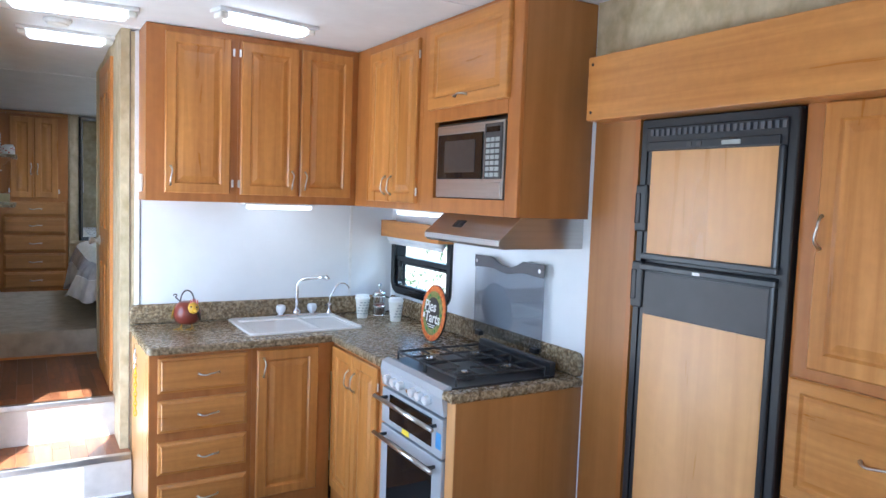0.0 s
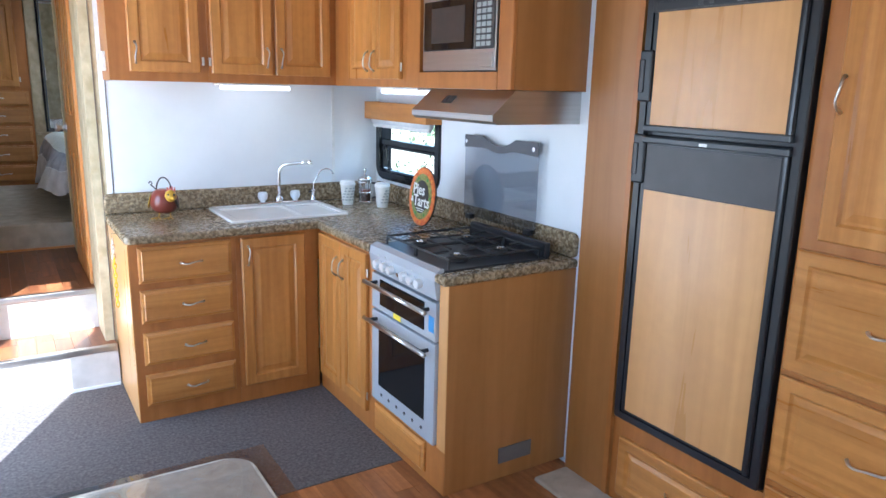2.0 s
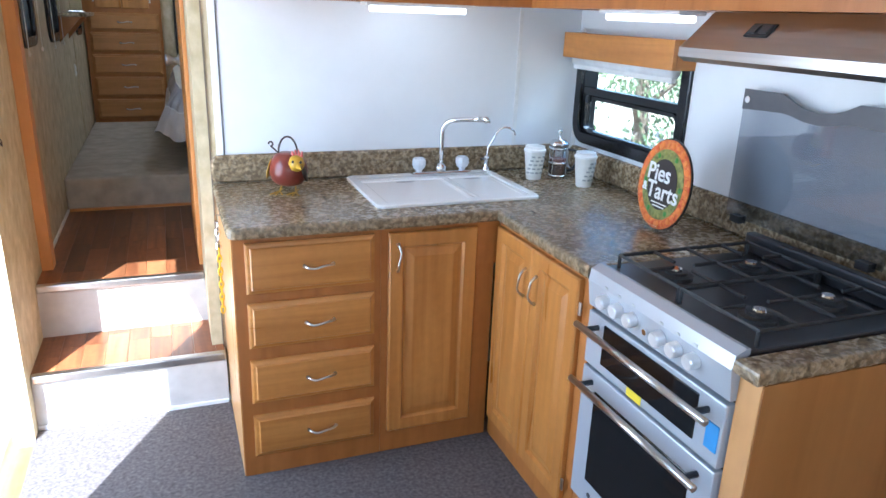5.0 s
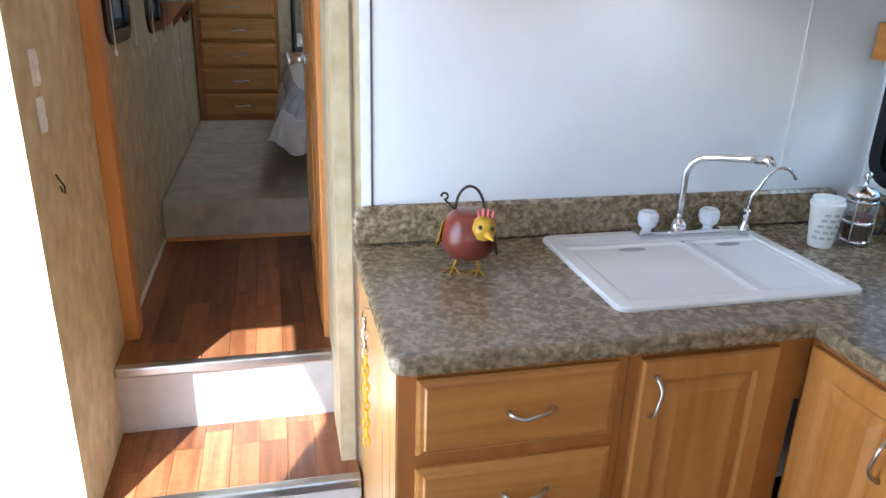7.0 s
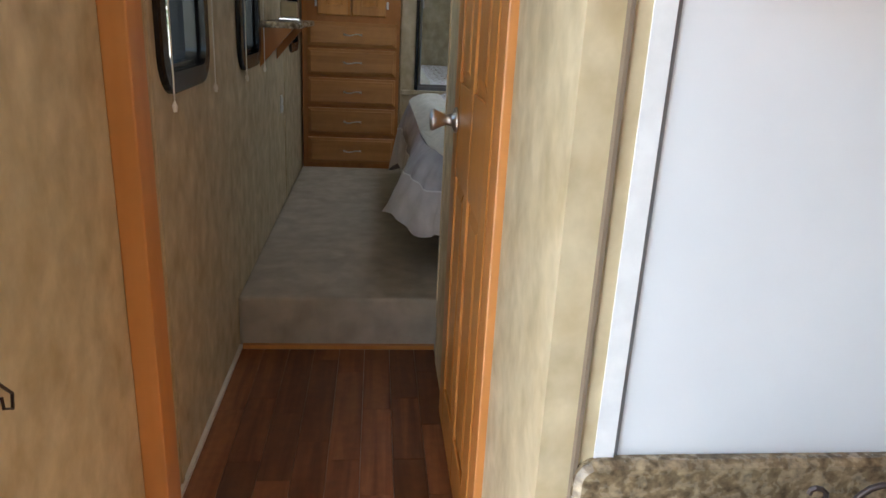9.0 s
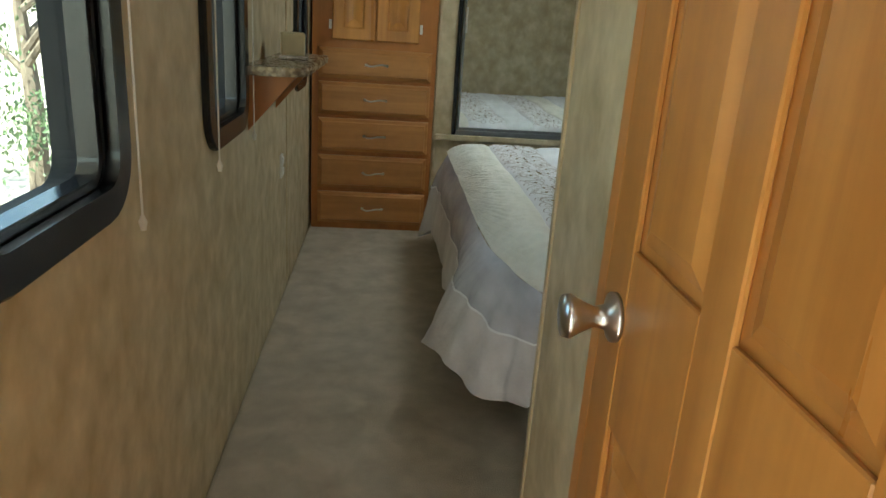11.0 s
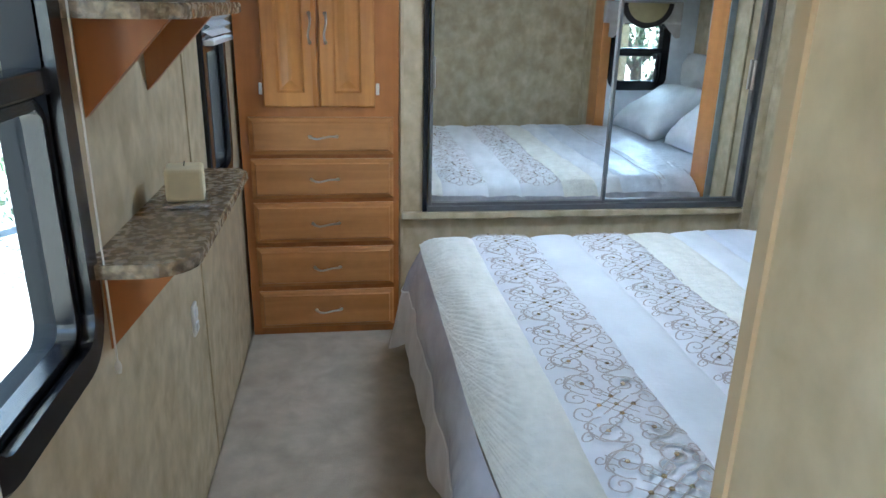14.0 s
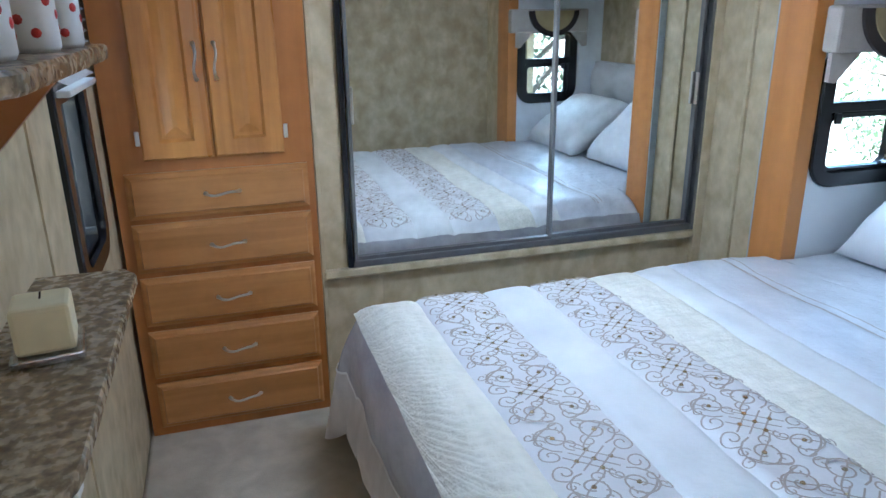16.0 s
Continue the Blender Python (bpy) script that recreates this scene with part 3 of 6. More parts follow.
dr = part("drawer", rings(bmesh.new(), 0.44, 0.13, DRAWER, 0.25, 0.105), wood_x, cab, "low maple drawer front")

# worktop: an L with a hole for the sink and a notch for the stove
SX0, SX1, SYA, SYB = 1.085, 1.655, 3.545, 3.965
xs = [0.548, SX0, RX - 0.025, SX1, 2.03, RW - 0.002]
ys = [2.19, SY1 - 0.003, SY0 + 0.004, FY - 0.03, SYA, SYB, KB - 0.002]


def on_top(x, y):
    if SX0 < x < SX1 and SYA < y < SYB:
        return False
    if y > FY - 0.03:
        return True
    if x < RX - 0.025:
        return False
    return not (SY1 - 0.003 < y < SY0 + 0.004 and x < 2.03)


bm = bmesh.new()
grid = {}
for i in range(len(xs) - 1):
    for j in range(len(ys) - 1):
        if on_top((xs[i] + xs[i + 1]) / 2, (ys[j] + ys[j + 1]) / 2):
            q = []
            for x, y in ((xs[i], ys[j]), (xs[i + 1], ys[j]), (xs[i + 1], ys[j + 1]), (xs[i], ys[j + 1])):
                if (x, y) not in grid:
                    grid[x, y] = bm.verts.new((x, y, CT))
                q.append(grid[x, y])
            bm.faces.new(q)
ext = bmesh.ops.extrude_face_region(bm, geom=bm.faces[:])
bmesh.ops.translate(bm, verts=[v for v in ext["geom"] if isinstance(v, bmesh.types.BMVert)], vec=(0, 0, -0.038))
bmesh.ops.recalc_face_normals(bm, faces=bm.faces)
corner = [e for e in bm.edges if all(abs(v.co.x - 0.548) < 1e-4 and abs(v.co.y - (FY - 0.03)) < 1e-4 for v in e.verts)]
bmesh.ops.bevel(bm, geom=corner, offset=0.035, segments=5, affect="EDGES", profile=0.5)
rim = [e for e in bm.edges if len(e.link_faces) == 2 and e.calc_face_angle() > 1.2 and abs(e.verts[0].co.z - e.verts[1].co.z) < 1e-4]
bmesh.ops.bevel(bm, geom=rim, offset=0.012, segments=3, affect="EDGES", profile=0.5)
top = thing("worktop", pose(0, 0, 0), "brown granite-look laminate worktop with rounded edge", "countertop")
part("slab", bm, granite, top)
bm = rings(bmesh.new(), 1.47, 0.105, ((0, 0), (0, 0.012), (0.008, 0.020)), 0.548 + 0.735, CT + 0.0535, radius=0.03)
part("upstand", moved(bm, Matrix.Translation((0.0, KB - 0.001, 0))), granite, top)
bm = rings(bmesh.new(), KB - 0.024 - 2.19, 0.105, ((0, 0), (0, 0.012), (0.008, 0.020)), 0, CT + 0.0535, radius=0.03)
part("upstand", moved(bm, facing_left((KB - 0.024 + 2.19) / 2, RW - 0.003, 0)), granite, top)

# sink
sink = thing("kitchen_sink", pose((SX0 + SX1) / 2, (SYA + SYB) / 2, CT), "white acrylic double-bowl sink set into the worktop", "sink")
sw, sh = SX1 - SX0, SYB - SYA
bm = round_frame(sw + 0.06, sh + 0.06, 0.034, -0.012, -0.0005, 0.03)
part("rim", moved(bm, Matrix.Rotation(radians(-90), 4, "X")), sink_white, sink)
bw = (sw - 0.015) / 2


def bowl(x0, x1, y0, y1, depth):
    w, h = x1 - x0, y1 - y0
    b = bmesh.new()
    prev = None
    for inset, z, r in ((-0.004, 0.0095, 0.02), (0.006, 0.004, 0.03), (0.014, -0.03, 0.035), (0.024, -depth + 0.03, 0.05), (0.05, -depth, 0.06)):
        lp = [b.verts.new(((x0 + x1) / 2 + x, (y0 + y1) / 2 + y, z)) for x, y in round_loop(w - 2 * inset, h - 2 * inset, r)]
        if prev:
            for k in range(len(lp)):
                b.faces.new((prev[k], prev[(k + 1) % len(lp)], lp[(k + 1) % len(lp)], lp[k]))
        prev = lp
    b.faces.new(prev)
    return b


YL = sh / 2 - 0.075
part("deck", B(-sw / 2 - 0.004, sw / 2 + 0.004, YL + 0.03, sh / 2 + 0.004, 0.0, 0.010), sink_white, sink)
part("bowl", bowl(-sw / 2, 0.055, -sh / 2, YL, 0.16), sink_white, sink, smooth=True)
part("bowl", bowl(0.083, sw / 2, -sh / 2, YL, 0.13), sink_white, sink, smooth=True)
for x0, x1 in ((-sw / 2 + 0.001, 0.066), (0.071, sw / 2 - 0.001)):
    cv = part("cover", moved(rings(bmesh.new(), x1 - x0, YL + 0.028 + sh / 2, ((0.0, 0.0), (0.0, 0.004), (0.004, 0.006), (0.018, 0.006), (0.022, 0.0045)), (x0 + x1) / 2, (YL + 0.028 - sh / 2) / 2, radius=0.02), Matrix.Rotation(radians(-90), 4, "X")), sink_white, sink, "flat white cover over the bowl")
    part("finger_slot", lathe([(0.03, 0.0), (0.03, 0.0008)], 24, Matrix.Translation(((x0 + x1) / 2 + 0.005, YL - 0.025, 0.0055)) @ Matrix.Diagonal((1.25, 0.42, 1, 1))), plain("slot_grey", (0.30, 0.30, 0.29), 0.5), cv, "oval finger slot")

tap = thing("faucet", pose(1.448, 3.955, CT + 0.010), "chrome kitchen faucet with clear acrylic knobs", "faucet")
part("base_plate", B(-0.13, 0.13, -0.028, 0.028, 0, 0.016, bevel=0.006), chrome, tap)
part("spout_base", lathe([(0.024, 0.014), (0.024, 0.03), (0.014, 0.045)]), chrome, tap, smooth=True)
arc = [(0, 0, 0.04), (0, 0, 0.10), (0.001, -0.001, 0.145)]
arc += [(0.045 * (1 - math.cos(a)), -0.045 * (1 - math.cos(a)), 0.165 + 0.062 * math.sin(a)) for a in [radians(11 * i) for i in range(1, 8)]]
arc += [(0.062, -0.080, 0.234), (0.088, -0.125, 0.241), (0.112, -0.168, 0.246)]
part("spout", T(arc, 0.0098, 10), chrome, tap, smooth=True)
part("nozzle", T([(0.100, -0.147, 0.244), (0.118, -0.179, 0.2475), (0.120, -0.182, 0.234)], 0.0118, 10), chrome, tap, smooth=True)
for x in (-0.095, 0.095):
    part("knob", lathe([(0.012, 0.014), (0.015, 0.022), (0.024, 0.03), (0.029, 0.045), (0.028, 0.062), (0.022, 0.070), (0.004, 0.066)], 10, Matrix.Translation((x, 0, 0))), frosted_acrylic, tap, "clear faceted acrylic knob")
filt = thing("filter_faucet", pose(1.640, 3.925, CT + 0.010), "slim chrome drinking-water faucet beside the sink", "faucet")
part("base", lathe([(0.017, 0), (0.017, 0.02), (0.010, 0.03), (0.009, 0.055), (0.012, 0.058), (0.012, 0.07), (0.005, 0.075)], 14), chrome, filt, smooth=True)
part("spout", T([(0, 0, 0.07), (0.004, -0.002, 0.11)] + [(0.02 + 0.05 * (1 - math.cos(a)), -0.01 - 0.02 * math.sin(a / 2), 0.13 + 0.065 * math.sin(a)) for a in [radians(15 * i) for i in range(1, 11)]], 0.0045, 8), chrome, filt, smooth=True)
part("lever", T([(0, 0, 0.062), (-0.02, -0.012, 0.066), (-0.032, -0.018, 0.064)], 0.005, 8), black, filt)

# upper cabinets
UB, UT = 1.572, 2.448
up = thing("wall_cabinet", pose(0.592, 3.78, UB), "maple wall cabinet with one raised-panel door", "cabinet")
part("body", B(0, 0.452, 0, KB - 0.002 - 3.78, 0, UT - UB), frame_wood, up)
d = panel_door(up, 0.088, 0.412, 0.043, 0.845, handle=(0.115, 0.13))
hinge(d, 0.425, 0.78), hinge(d, 0.425, 0.10)
up = thing("wall_cabinet", pose(1.044, 3.78, UB), "maple wall cabinet with a pair of doors", "cabinet")
part("body", B(0.001, 0.685, 0, KB - 0.002 - 3.78, 0, UT - UB), frame_wood, up)
d = panel_door(up, 0.015, 0.325, 0.043, 0.845, handle=(0.295, 0.13))
hinge(d, 0.006, 0.78), hinge(d, 0.006, 0.10)
panel_door(up, 0.343, 0.645, 0.043, 0.845, handle=(0.37, 0.13))
UX = 1.725
up = thing("wall_cabinet", facing_left(3.778, UX, UB), "maple corner wall cabinet with a pair of doors", "cabinet")
part("body", B(0.0, 0.79, 0, RW - 0.002 - UX, 0, UT - UB), frame_wood, up)
panel_door(up, 0.20, 0.47, 0.035, 0.83, handle=(0.435, 0.12))
d = panel_door(up, 0.475, 0.755, 0.035, 0.83, handle=(0.505, 0.12))
hinge(d, 0.766, 0.75), hinge(d, 0.766, 0.09)
MW0 = 2.987
up = thing("microwave_cabinet", facing_left(MW0, UX, UB), "maple wall cabinet holding the microwave below a flap door", "cabinet")
W = MW0 - 2.208
D = RW - 0.002 - UX
part("stile", B(0.001, 0.118, 0, 0.02, 0, UT - UB), frame_wood, up)
part("stile", B(W - 0.085, W, 0, 0.02, 0, UT - UB, bevel=0.004), frame_wood, up)
part("rail", B(0.118, W - 0.085, 0, 0.02, 0, 0.066), frame_wood, up)
part("rail", B(0.118, W - 0.085, 0, 0.02, 0.415, UT - UB), frame_wood, up)
part("bottom", B(0.001, W - 0.003, 0.02, D, 0, 0.02), frame_wood, up)
part("side_panel", B(W - 0.02, W - 0.001, 0.02, D, 0.0, UT - UB), veneer_shaded, up, "plain maple-veneered side panel")
part("back", B(0.02, W - 0.03, D - 0.02, D - 0.002, 0.02, UT - UB), black, up)
fl = part("door", rings(bmesh.new(), 0.635, 0.385, DOOR, 0.39, 0.665), wood_x, up, "level raised-panel maple flap door")
pull(fl, 0.37, 0.515, False)
mw = thing("microwave", facing_left(MW0 - 0.125, UX + 0.004, UB + 0.067), "stainless steel built-in microwave with dark glass door", "microwave")
part("body", B(0.006, 0.555, 0.012, 0.33, 0, 0.335), black, mw)
part("front", B(0.012, 0.55, 0.0, 0.012, 0.004, 0.325, bevel=0.003), steel, mw)
part("door_glass", B(0.03, 0.40, -0.006, 0.001, 0.085, 0.285, bevel=0.003), black_glass, mw)
part("door_window", B(0.095, 0.345, -0.008, -0.005, 0.115, 0.255), plain("microwave_mesh", (0.05, 0.045, 0.042), 0.2), mw, "brownish mesh window")
cp = part("control_panel", B(0.415, 0.54, -0.005, 0.001, 0.085, 0.315, bevel=0.003), dark_panel, mw)
for r in range(7):
    for c in range(3):
        part("button", B(0.43 + c * 0.034, 0.456 + c * 0.034, -0.008, -0.004, 0.095 + r * 0.024, 0.111 + r * 0.024), ink, cp)
part("display", B(0.43, 0.525, -0.008, -0.004, 0.278, 0.30), black_glass, cp)
part("door_button", B(0.445, 0.535, -0.006, 0.001, 0.015, 0.072, bevel=0.004), steel, mw)
part("handle_bar", B(0.02, 0.41, -0.004, 0.001, 0.288, 0.318, bevel=0.004), steel, mw)

# range hood
hood = thing("range_hood", facing_left(2.835, 1.67, 1.445), "stainless steel range hood under the microwave cabinet", "range hood")
bm = bmesh.new()
prof = [(0.0, 0.012), (0.0, 0.035), (0.03, 0.06), (0.10, 0.125), (0.43, 0.125), (0.43, 0.0), (0.02, 0.0)]
ends = [[bm.verts.new((x, y, z)) for y, z in prof] for x in (0.0, 0.60)]
for k in range(len(prof)):
    j = (k + 1) % len(prof)
    bm.faces.new((ends[0][k], ends[0][j], ends[1][j], ends[1][k]))
bm.faces.new(ends[0]), bm.faces.new(list(reversed(ends[1])))
part("shell", bm, steel, hood)
sw_ = part("switch_panel", moved(B(-0.038, 0.038, -0.004, 0.001, -0.022, 0.022, bevel=0.003), Matrix.Translation((0.215, 0.055, 0.083)) @ Matrix.Rotation(radians(-47), 4, "X")), black, hood)
for x in (-0.018, 0.018):
    part("switch", moved(B(-0.012, 0.012, -0.008, -0.003, -0.014, 0.014, bevel=0.002), Matrix.Translation((0.215 + x, 0.055, 0.083)) @ Matrix.Rotation(radians(-47), 4, "X")), dark_panel, sw_)


def strip_light(name, m, w, d, label):
    ob = thing(name, m, label, "lamp", "lights under the wall cabinets")
    part("housing", B(-w / 2 - 0.03, w / 2 + 0.03, -d / 2, d / 2, -0.012, 0, bevel=0.003), white_trim, ob)
    part("diffuser", B(-w / 2, w / 2, -d / 2 + 0.006, d / 2 - 0.006, -0.034, -0.010, bevel=0.008), strip_white, ob, "glowing frosted diffuser")
    return ob


strip_light("undercabinet_light", pose(1.31, 3.88, UB), 0.36, 0.09, "white strip light under the sink cabinet")
strip_light("undercabinet_light", pose(1.86, 3.24, UB, 0, 0, 90), 0.36, 0.10, "white strip light under the corner cabinet")


def ceiling_light(x, y, w, turn, label):
    ob = thing("ceiling_light", pose(x, y, 2.452, 0, 0, turn), label, "ceiling lamp", "tube lights on the ceiling")
    part("housing", B(-w / 2 - 0.055, w / 2 + 0.055, -0.055, 0.055, -0.018, 0, bevel=0.004), white_trim, ob)
    part("diffuser", B(-w / 2, w / 2, -0.05, 0.05, -0.055, -0.017, bevel=0.016, segs=3), lamp_white, ob, "glowing frosted diffuser")
    for s in (-1, 1):
        part("end_cap", B(s * (w / 2 + 0.025) - 0.022, s * (w / 2 + 0.025) + 0.022, -0.04, 0.04, -0.045, -0.017, bevel=0.01), switch_white, ob)


ceiling_light(1.06, 3.34, 0.40, 12, "white fluorescent tube fitting before the wall cabinets")
ceiling_light(0.25, 3.60, 0.46, -6, "white fluorescent tube fitting over the kitchen")
ceiling_light(0.27, 4.34, 0.36, 0, "white fluorescent tube fitting over the steps")
bl_ = thing("ceiling_light", pose(1.00, 6.85, 2.321), "white ceiling fitting over the bed", "ceiling lamp", "tube lights on the ceiling")
part("housing", B(-0.27, 0.27, -0.07, 0.07, -0.03, 0.03, bevel=0.004), white_trim, bl_)
part("diffuser", B(-0.21, 0.21, -0.05, 0.05, -0.07, -0.029, bevel=0.014), lamp_white, bl_, "glowing frosted diffuser")
smoke = thing("smoke_detector", pose(0.22, 4.05, 2.452), "round white smoke detector on the ceiling", "smoke detector")
part("body", lathe([(0.055, -0.022), (0.062, -0.012), (0.064, 0)], 24), white_trim, smoke, smooth=True)
part("cover", lathe([(0.03, -0.032), (0.045, -0.030), (0.050, -0.021)], 24), switch_white, smoke, smooth=True)

# kitchen window, valance and blind
rv_window("window_kitchen", facing_left((KWIN[0] + KWIN[1]) / 2, RW, (KWIN[2] + KWIN[3]) / 2), KWIN[1] - KWIN[0], KWIN[3] - KWIN[2], "black-framed caravan window beside the sink", mid=0.50)
val = thing("window_valance", facing_left(3.99, 2.0, 1.385), "maple box valance over the kitchen window", "valance")
part("board", B(0, 0.72, 0, 0.018, 0, 0.10, bevel=0.002), wood_x, val)
part("side", B(0.702, 0.72, 0.018, RW - 2.0 - 0.002, 0, 0.10), wood_x, val)
part("side", B(0, 0.018, 0.018, RW - 2.0 - 0.002, 0, 0.10), wood_x, val)
bl = thing("roller_blind", facing_left(3.985, 2.045, 1.345), "rolled white blind below the valance", "blind")
part("roll", T([(0.0, 0.02, 0.03), (0.655, 0.02, 0.03)], 0.024, 12), blind_white, bl, smooth=True)
part("bottom_bar", B(0.0, 0.655, 0.008, 0.030, -0.008, 0.012, bevel=0.004), white_trim, bl)
slab("trim", RW - 0.006, RW + 0.002, 3.99, 4.01, 1.0, 1.50, white_trim, "white trim beside the window", "trim")

# stove
st = thing("gas_stove", facing_left(SY0, RX - 0.012, 0.187), "silver gas stove with double oven and black hob", "stove")
W = SY0 - SY1
part("body", B(0.004, W - 0.004, 0.03, 0.56, 0, 0.70), black, st)
bm = bmesh.new()
prof = [(0.0, 0.605), (-0.012, 0.68), (-0.006, 0.712), (0.02, 0.724), (0.03, 0.724), (0.03, 0.605)]
ends = [[bm.verts.new((x, y, z)) for y, z in prof] for x in (0.0, W)]
for k in range(len(prof)):
    j = (k + 1) % len(prof)
    bm.faces.new((ends[0][k], ends[0][j], ends[1][j], ends[1][k]))
bm.faces.new(ends[0]), bm.faces.new(list(reversed(ends[1])))
cp = part("control_panel", bm, stove_grey, st, "silver control panel with knobs")
for x in (0.075, 0.135, 0.195, 0.305, 0.365, 0.425):
    kb = part("knob", lathe([(0.019, -0.004), (0.019, 0.022), (0.016, 0.026)], 18, Matrix.Translation((x + 0.01, -0.006, 0.648)) @ Matrix.Rotation(radians(98), 4, "X")), knob_silver, cp, "round satin silver knob", smooth=False)
part("ignition_button", lathe([(0.008, 0), (0.008, 0.010)], 12, Matrix.Translation((0.262, -0.006, 0.64)) @ Matrix.Rotation(radians(98), 4, "X")), chrome, cp)
for x in (0.085, 0.145, 0.205, 0.315, 0.375, 0.435):
    part("mark", B(x - 0.006, x + 0.006, -0.0125, -0.009, 0.683, 0.688), ink, cp)


def oven_door(z0, z1, gx0, gx1, gz0, gz1):
    d = part("oven_door", B(0.004, W - 0.004, -0.002, 0.028, z0, z1, bevel=0.004), stove_grey, st, "silver oven door")
    part("glass", B(gx0, gx1, -0.005, 0.001, gz0, gz1, bevel=0.002), black_glass, d, "black glass window")
    part("handle", T([(0.012, -0.045, z1 - 0.035), (W - 0.012, -0.045, z1 - 0.035)], 0.0095, 10), nickel, d, "round steel bar handle", smooth=True)
    for x in (0.055, W - 0.055):
        part("bracket", T([(x, 0.0, z1 - 0.035), (x, -0.045, z1 - 0.035)], 0.008, 8), black, d)
    return d


ud = oven_door(0.435, 0.592, 0.085, W - 0.085, 0.462, 0.578)
ld = oven_door(0.002, 0.425, 0.075, W - 0.075, 0.085, 0.372)
part("energy_sticker", B(0.21, 0.27, -0.004, 0.0, 0.438, 0.460), plain("yellow_sticker", (0.85, 0.65, 0.02), 0.5), ud, "small yellow sticker")
part("sticker", B(W - 0.05, W - 0.012, -0.004, 0.0, 0.47, 0.535), blue_mat, ud, "small blue sticker")
for k in range(6):
    part("vent_slot", lathe([(0.008, 0), (0.008, 0.004)], 10, Matrix.Translation((0.10 + 0.07 * k, 0.0, 0.045)) @ Matrix.Rotation(radians(90), 4, "X")), black, ld)
part("rack", T([(0.09, 0.02, 0.30), (W - 0.09, 0.02, 0.30)], 0.003, 6), chrome, ld)
hob = part("hob", B(0.0, W, 0.02, 0.545, 0.700, 0.716, bevel=0.005), black, st, "black enamelled hob")
part("rear_guard", B(0.0, W, 0.515, 0.548, 0.716, 0.775, bevel=0.006), black, st, "black rear ledge of the hob")
for bx, by in ((0.14, 0.16), (0.42, 0.17), (0.15, 0.40), (0.40, 0.40)):
    bn = part("burner", lathe([(0.045, 0.717), (0.045, 0.728), (0.03, 0.731), (0.03, 0.738), (0.004, 0.741)], 20, Matrix.Translation((bx, by, 0))), cast_iron, hob, "black gas burner")
    part("cap", lathe([(0.017, 0.739), (0.015, 0.745)], 14, Matrix.Translation((bx, by, 0))), chrome, bn)
for gx0, gx1 in ((0.03, 0.275), (0.285, 0.53)):
    bm = bmesh.new()
    cx = (gx0 + gx1) / 2
    tube(bm, [(gx0, 0.06, 0.752), (gx1, 0.06, 0.752), (gx1, 0.50, 0.752), (gx0, 0.50, 0.752)], 0.0055, 6, True)
    tube(bm, [(gx0, 0.28, 0.752), (gx1, 0.28, 0.752)], 0.0055, 6)
    for y0, y1 in ((0.06, 0.135), (0.205, 0.28), (0.28, 0.365), (0.435, 0.50)):
        tube(bm, [(cx, y0, 0.752), (cx, y1, 0.752)], 0.005, 6)
    for y in (0.17, 0.40):
        tube(bm, [(gx0, y, 0.752), (cx - 0.035, y, 0.752)], 0.005, 6)
        tube(bm, [(cx + 0.035, y, 0.752), (gx1, y, 0.752)], 0.005, 6)
    for x in (gx0, gx1):
        for y in (0.06, 0.50):
            tube(bm, [(x, y, 0.716), (x, y, 0.752)], 0.005, 6)
    part("pan_support", bm, cast_iron, hob, "black cast-iron pan support")
lid = thing("glass_splashback", facing_left(2.985, 2.03, 0.962), "raised smoked-glass cover behind the hob", "splashback")
bm = bmesh.new()
outline = [(0, 0), (0.555, 0), (0.555, 0.395), (0.40, 0.395), (0.36, 0.375), (0.32, 0.362), (0.275, 0.358), (0.23, 0.362), (0.19, 0.375), (0.15, 0.395), (0, 0.395)]
f0 = [bm.verts.new((x, 0.03 - 0.02 * 0, z)) for x, z in outline]
f1 = [bm.verts.new((x, 0.035, z)) for x, z in outline]
bm.faces.new(f0), bm.faces.new(list(reversed(f1)))
for k in range(len(outline)):
    j = (k + 1) % len(outline)
    bm.faces.new((f0[k], f0[j], f1[j], f1[k]))
part("glass", bm, smoked_glass, lid)
bm = bmesh.new()
tr = outline[2:]
low = [(0, 0.335), (0.15, 0.342), (0.19, 0.338), (0.23, 0.328), (0.275, 0.325), (0.32, 0.328), (0.36, 0.338), (0.40, 0.342), (0.555, 0.335)]
tr = [(x, z) for x, z in outline[2:]]
tr = [tr[0], *tr[1:]]
a = [bm.verts.new((x, 0.0285, z)) for x, z in tr]
b = [bm.verts.new((x, 0.0285, z)) for x, z in reversed(low)]
for k in range(len(a) - 1):
    bm.faces.new((a[k], a[k + 1], b[k + 1], b[k]))
ex = bmesh.ops.extrude_face_region(bm, geom=bm.faces[:])
bmesh.ops.translate(bm, verts=[v for v in ex["geom"] if isinstance(v, bmesh.types.BMVert)], vec=(0, -0.003, 0))
band = part("trim_band", bm, plain("lid_grey_band", (0.10, 0.10, 0.11), 0.4), lid, "dark grey printed band")
for x in (0.022, 0.533):
    part("bumper", lathe([(0.010, 0), (0.010, 0.006)], 12, Matrix.Translation((x, 0.0255, 0.365)) @ Matrix.Rotation(radians(90), 4, "X")), chrome, band)
for x in (0.05, 0.505):
    part("hinge", B(x - 0.02, x + 0.02, 0.02, 0.05, -0.012, 0.01), black, lid)

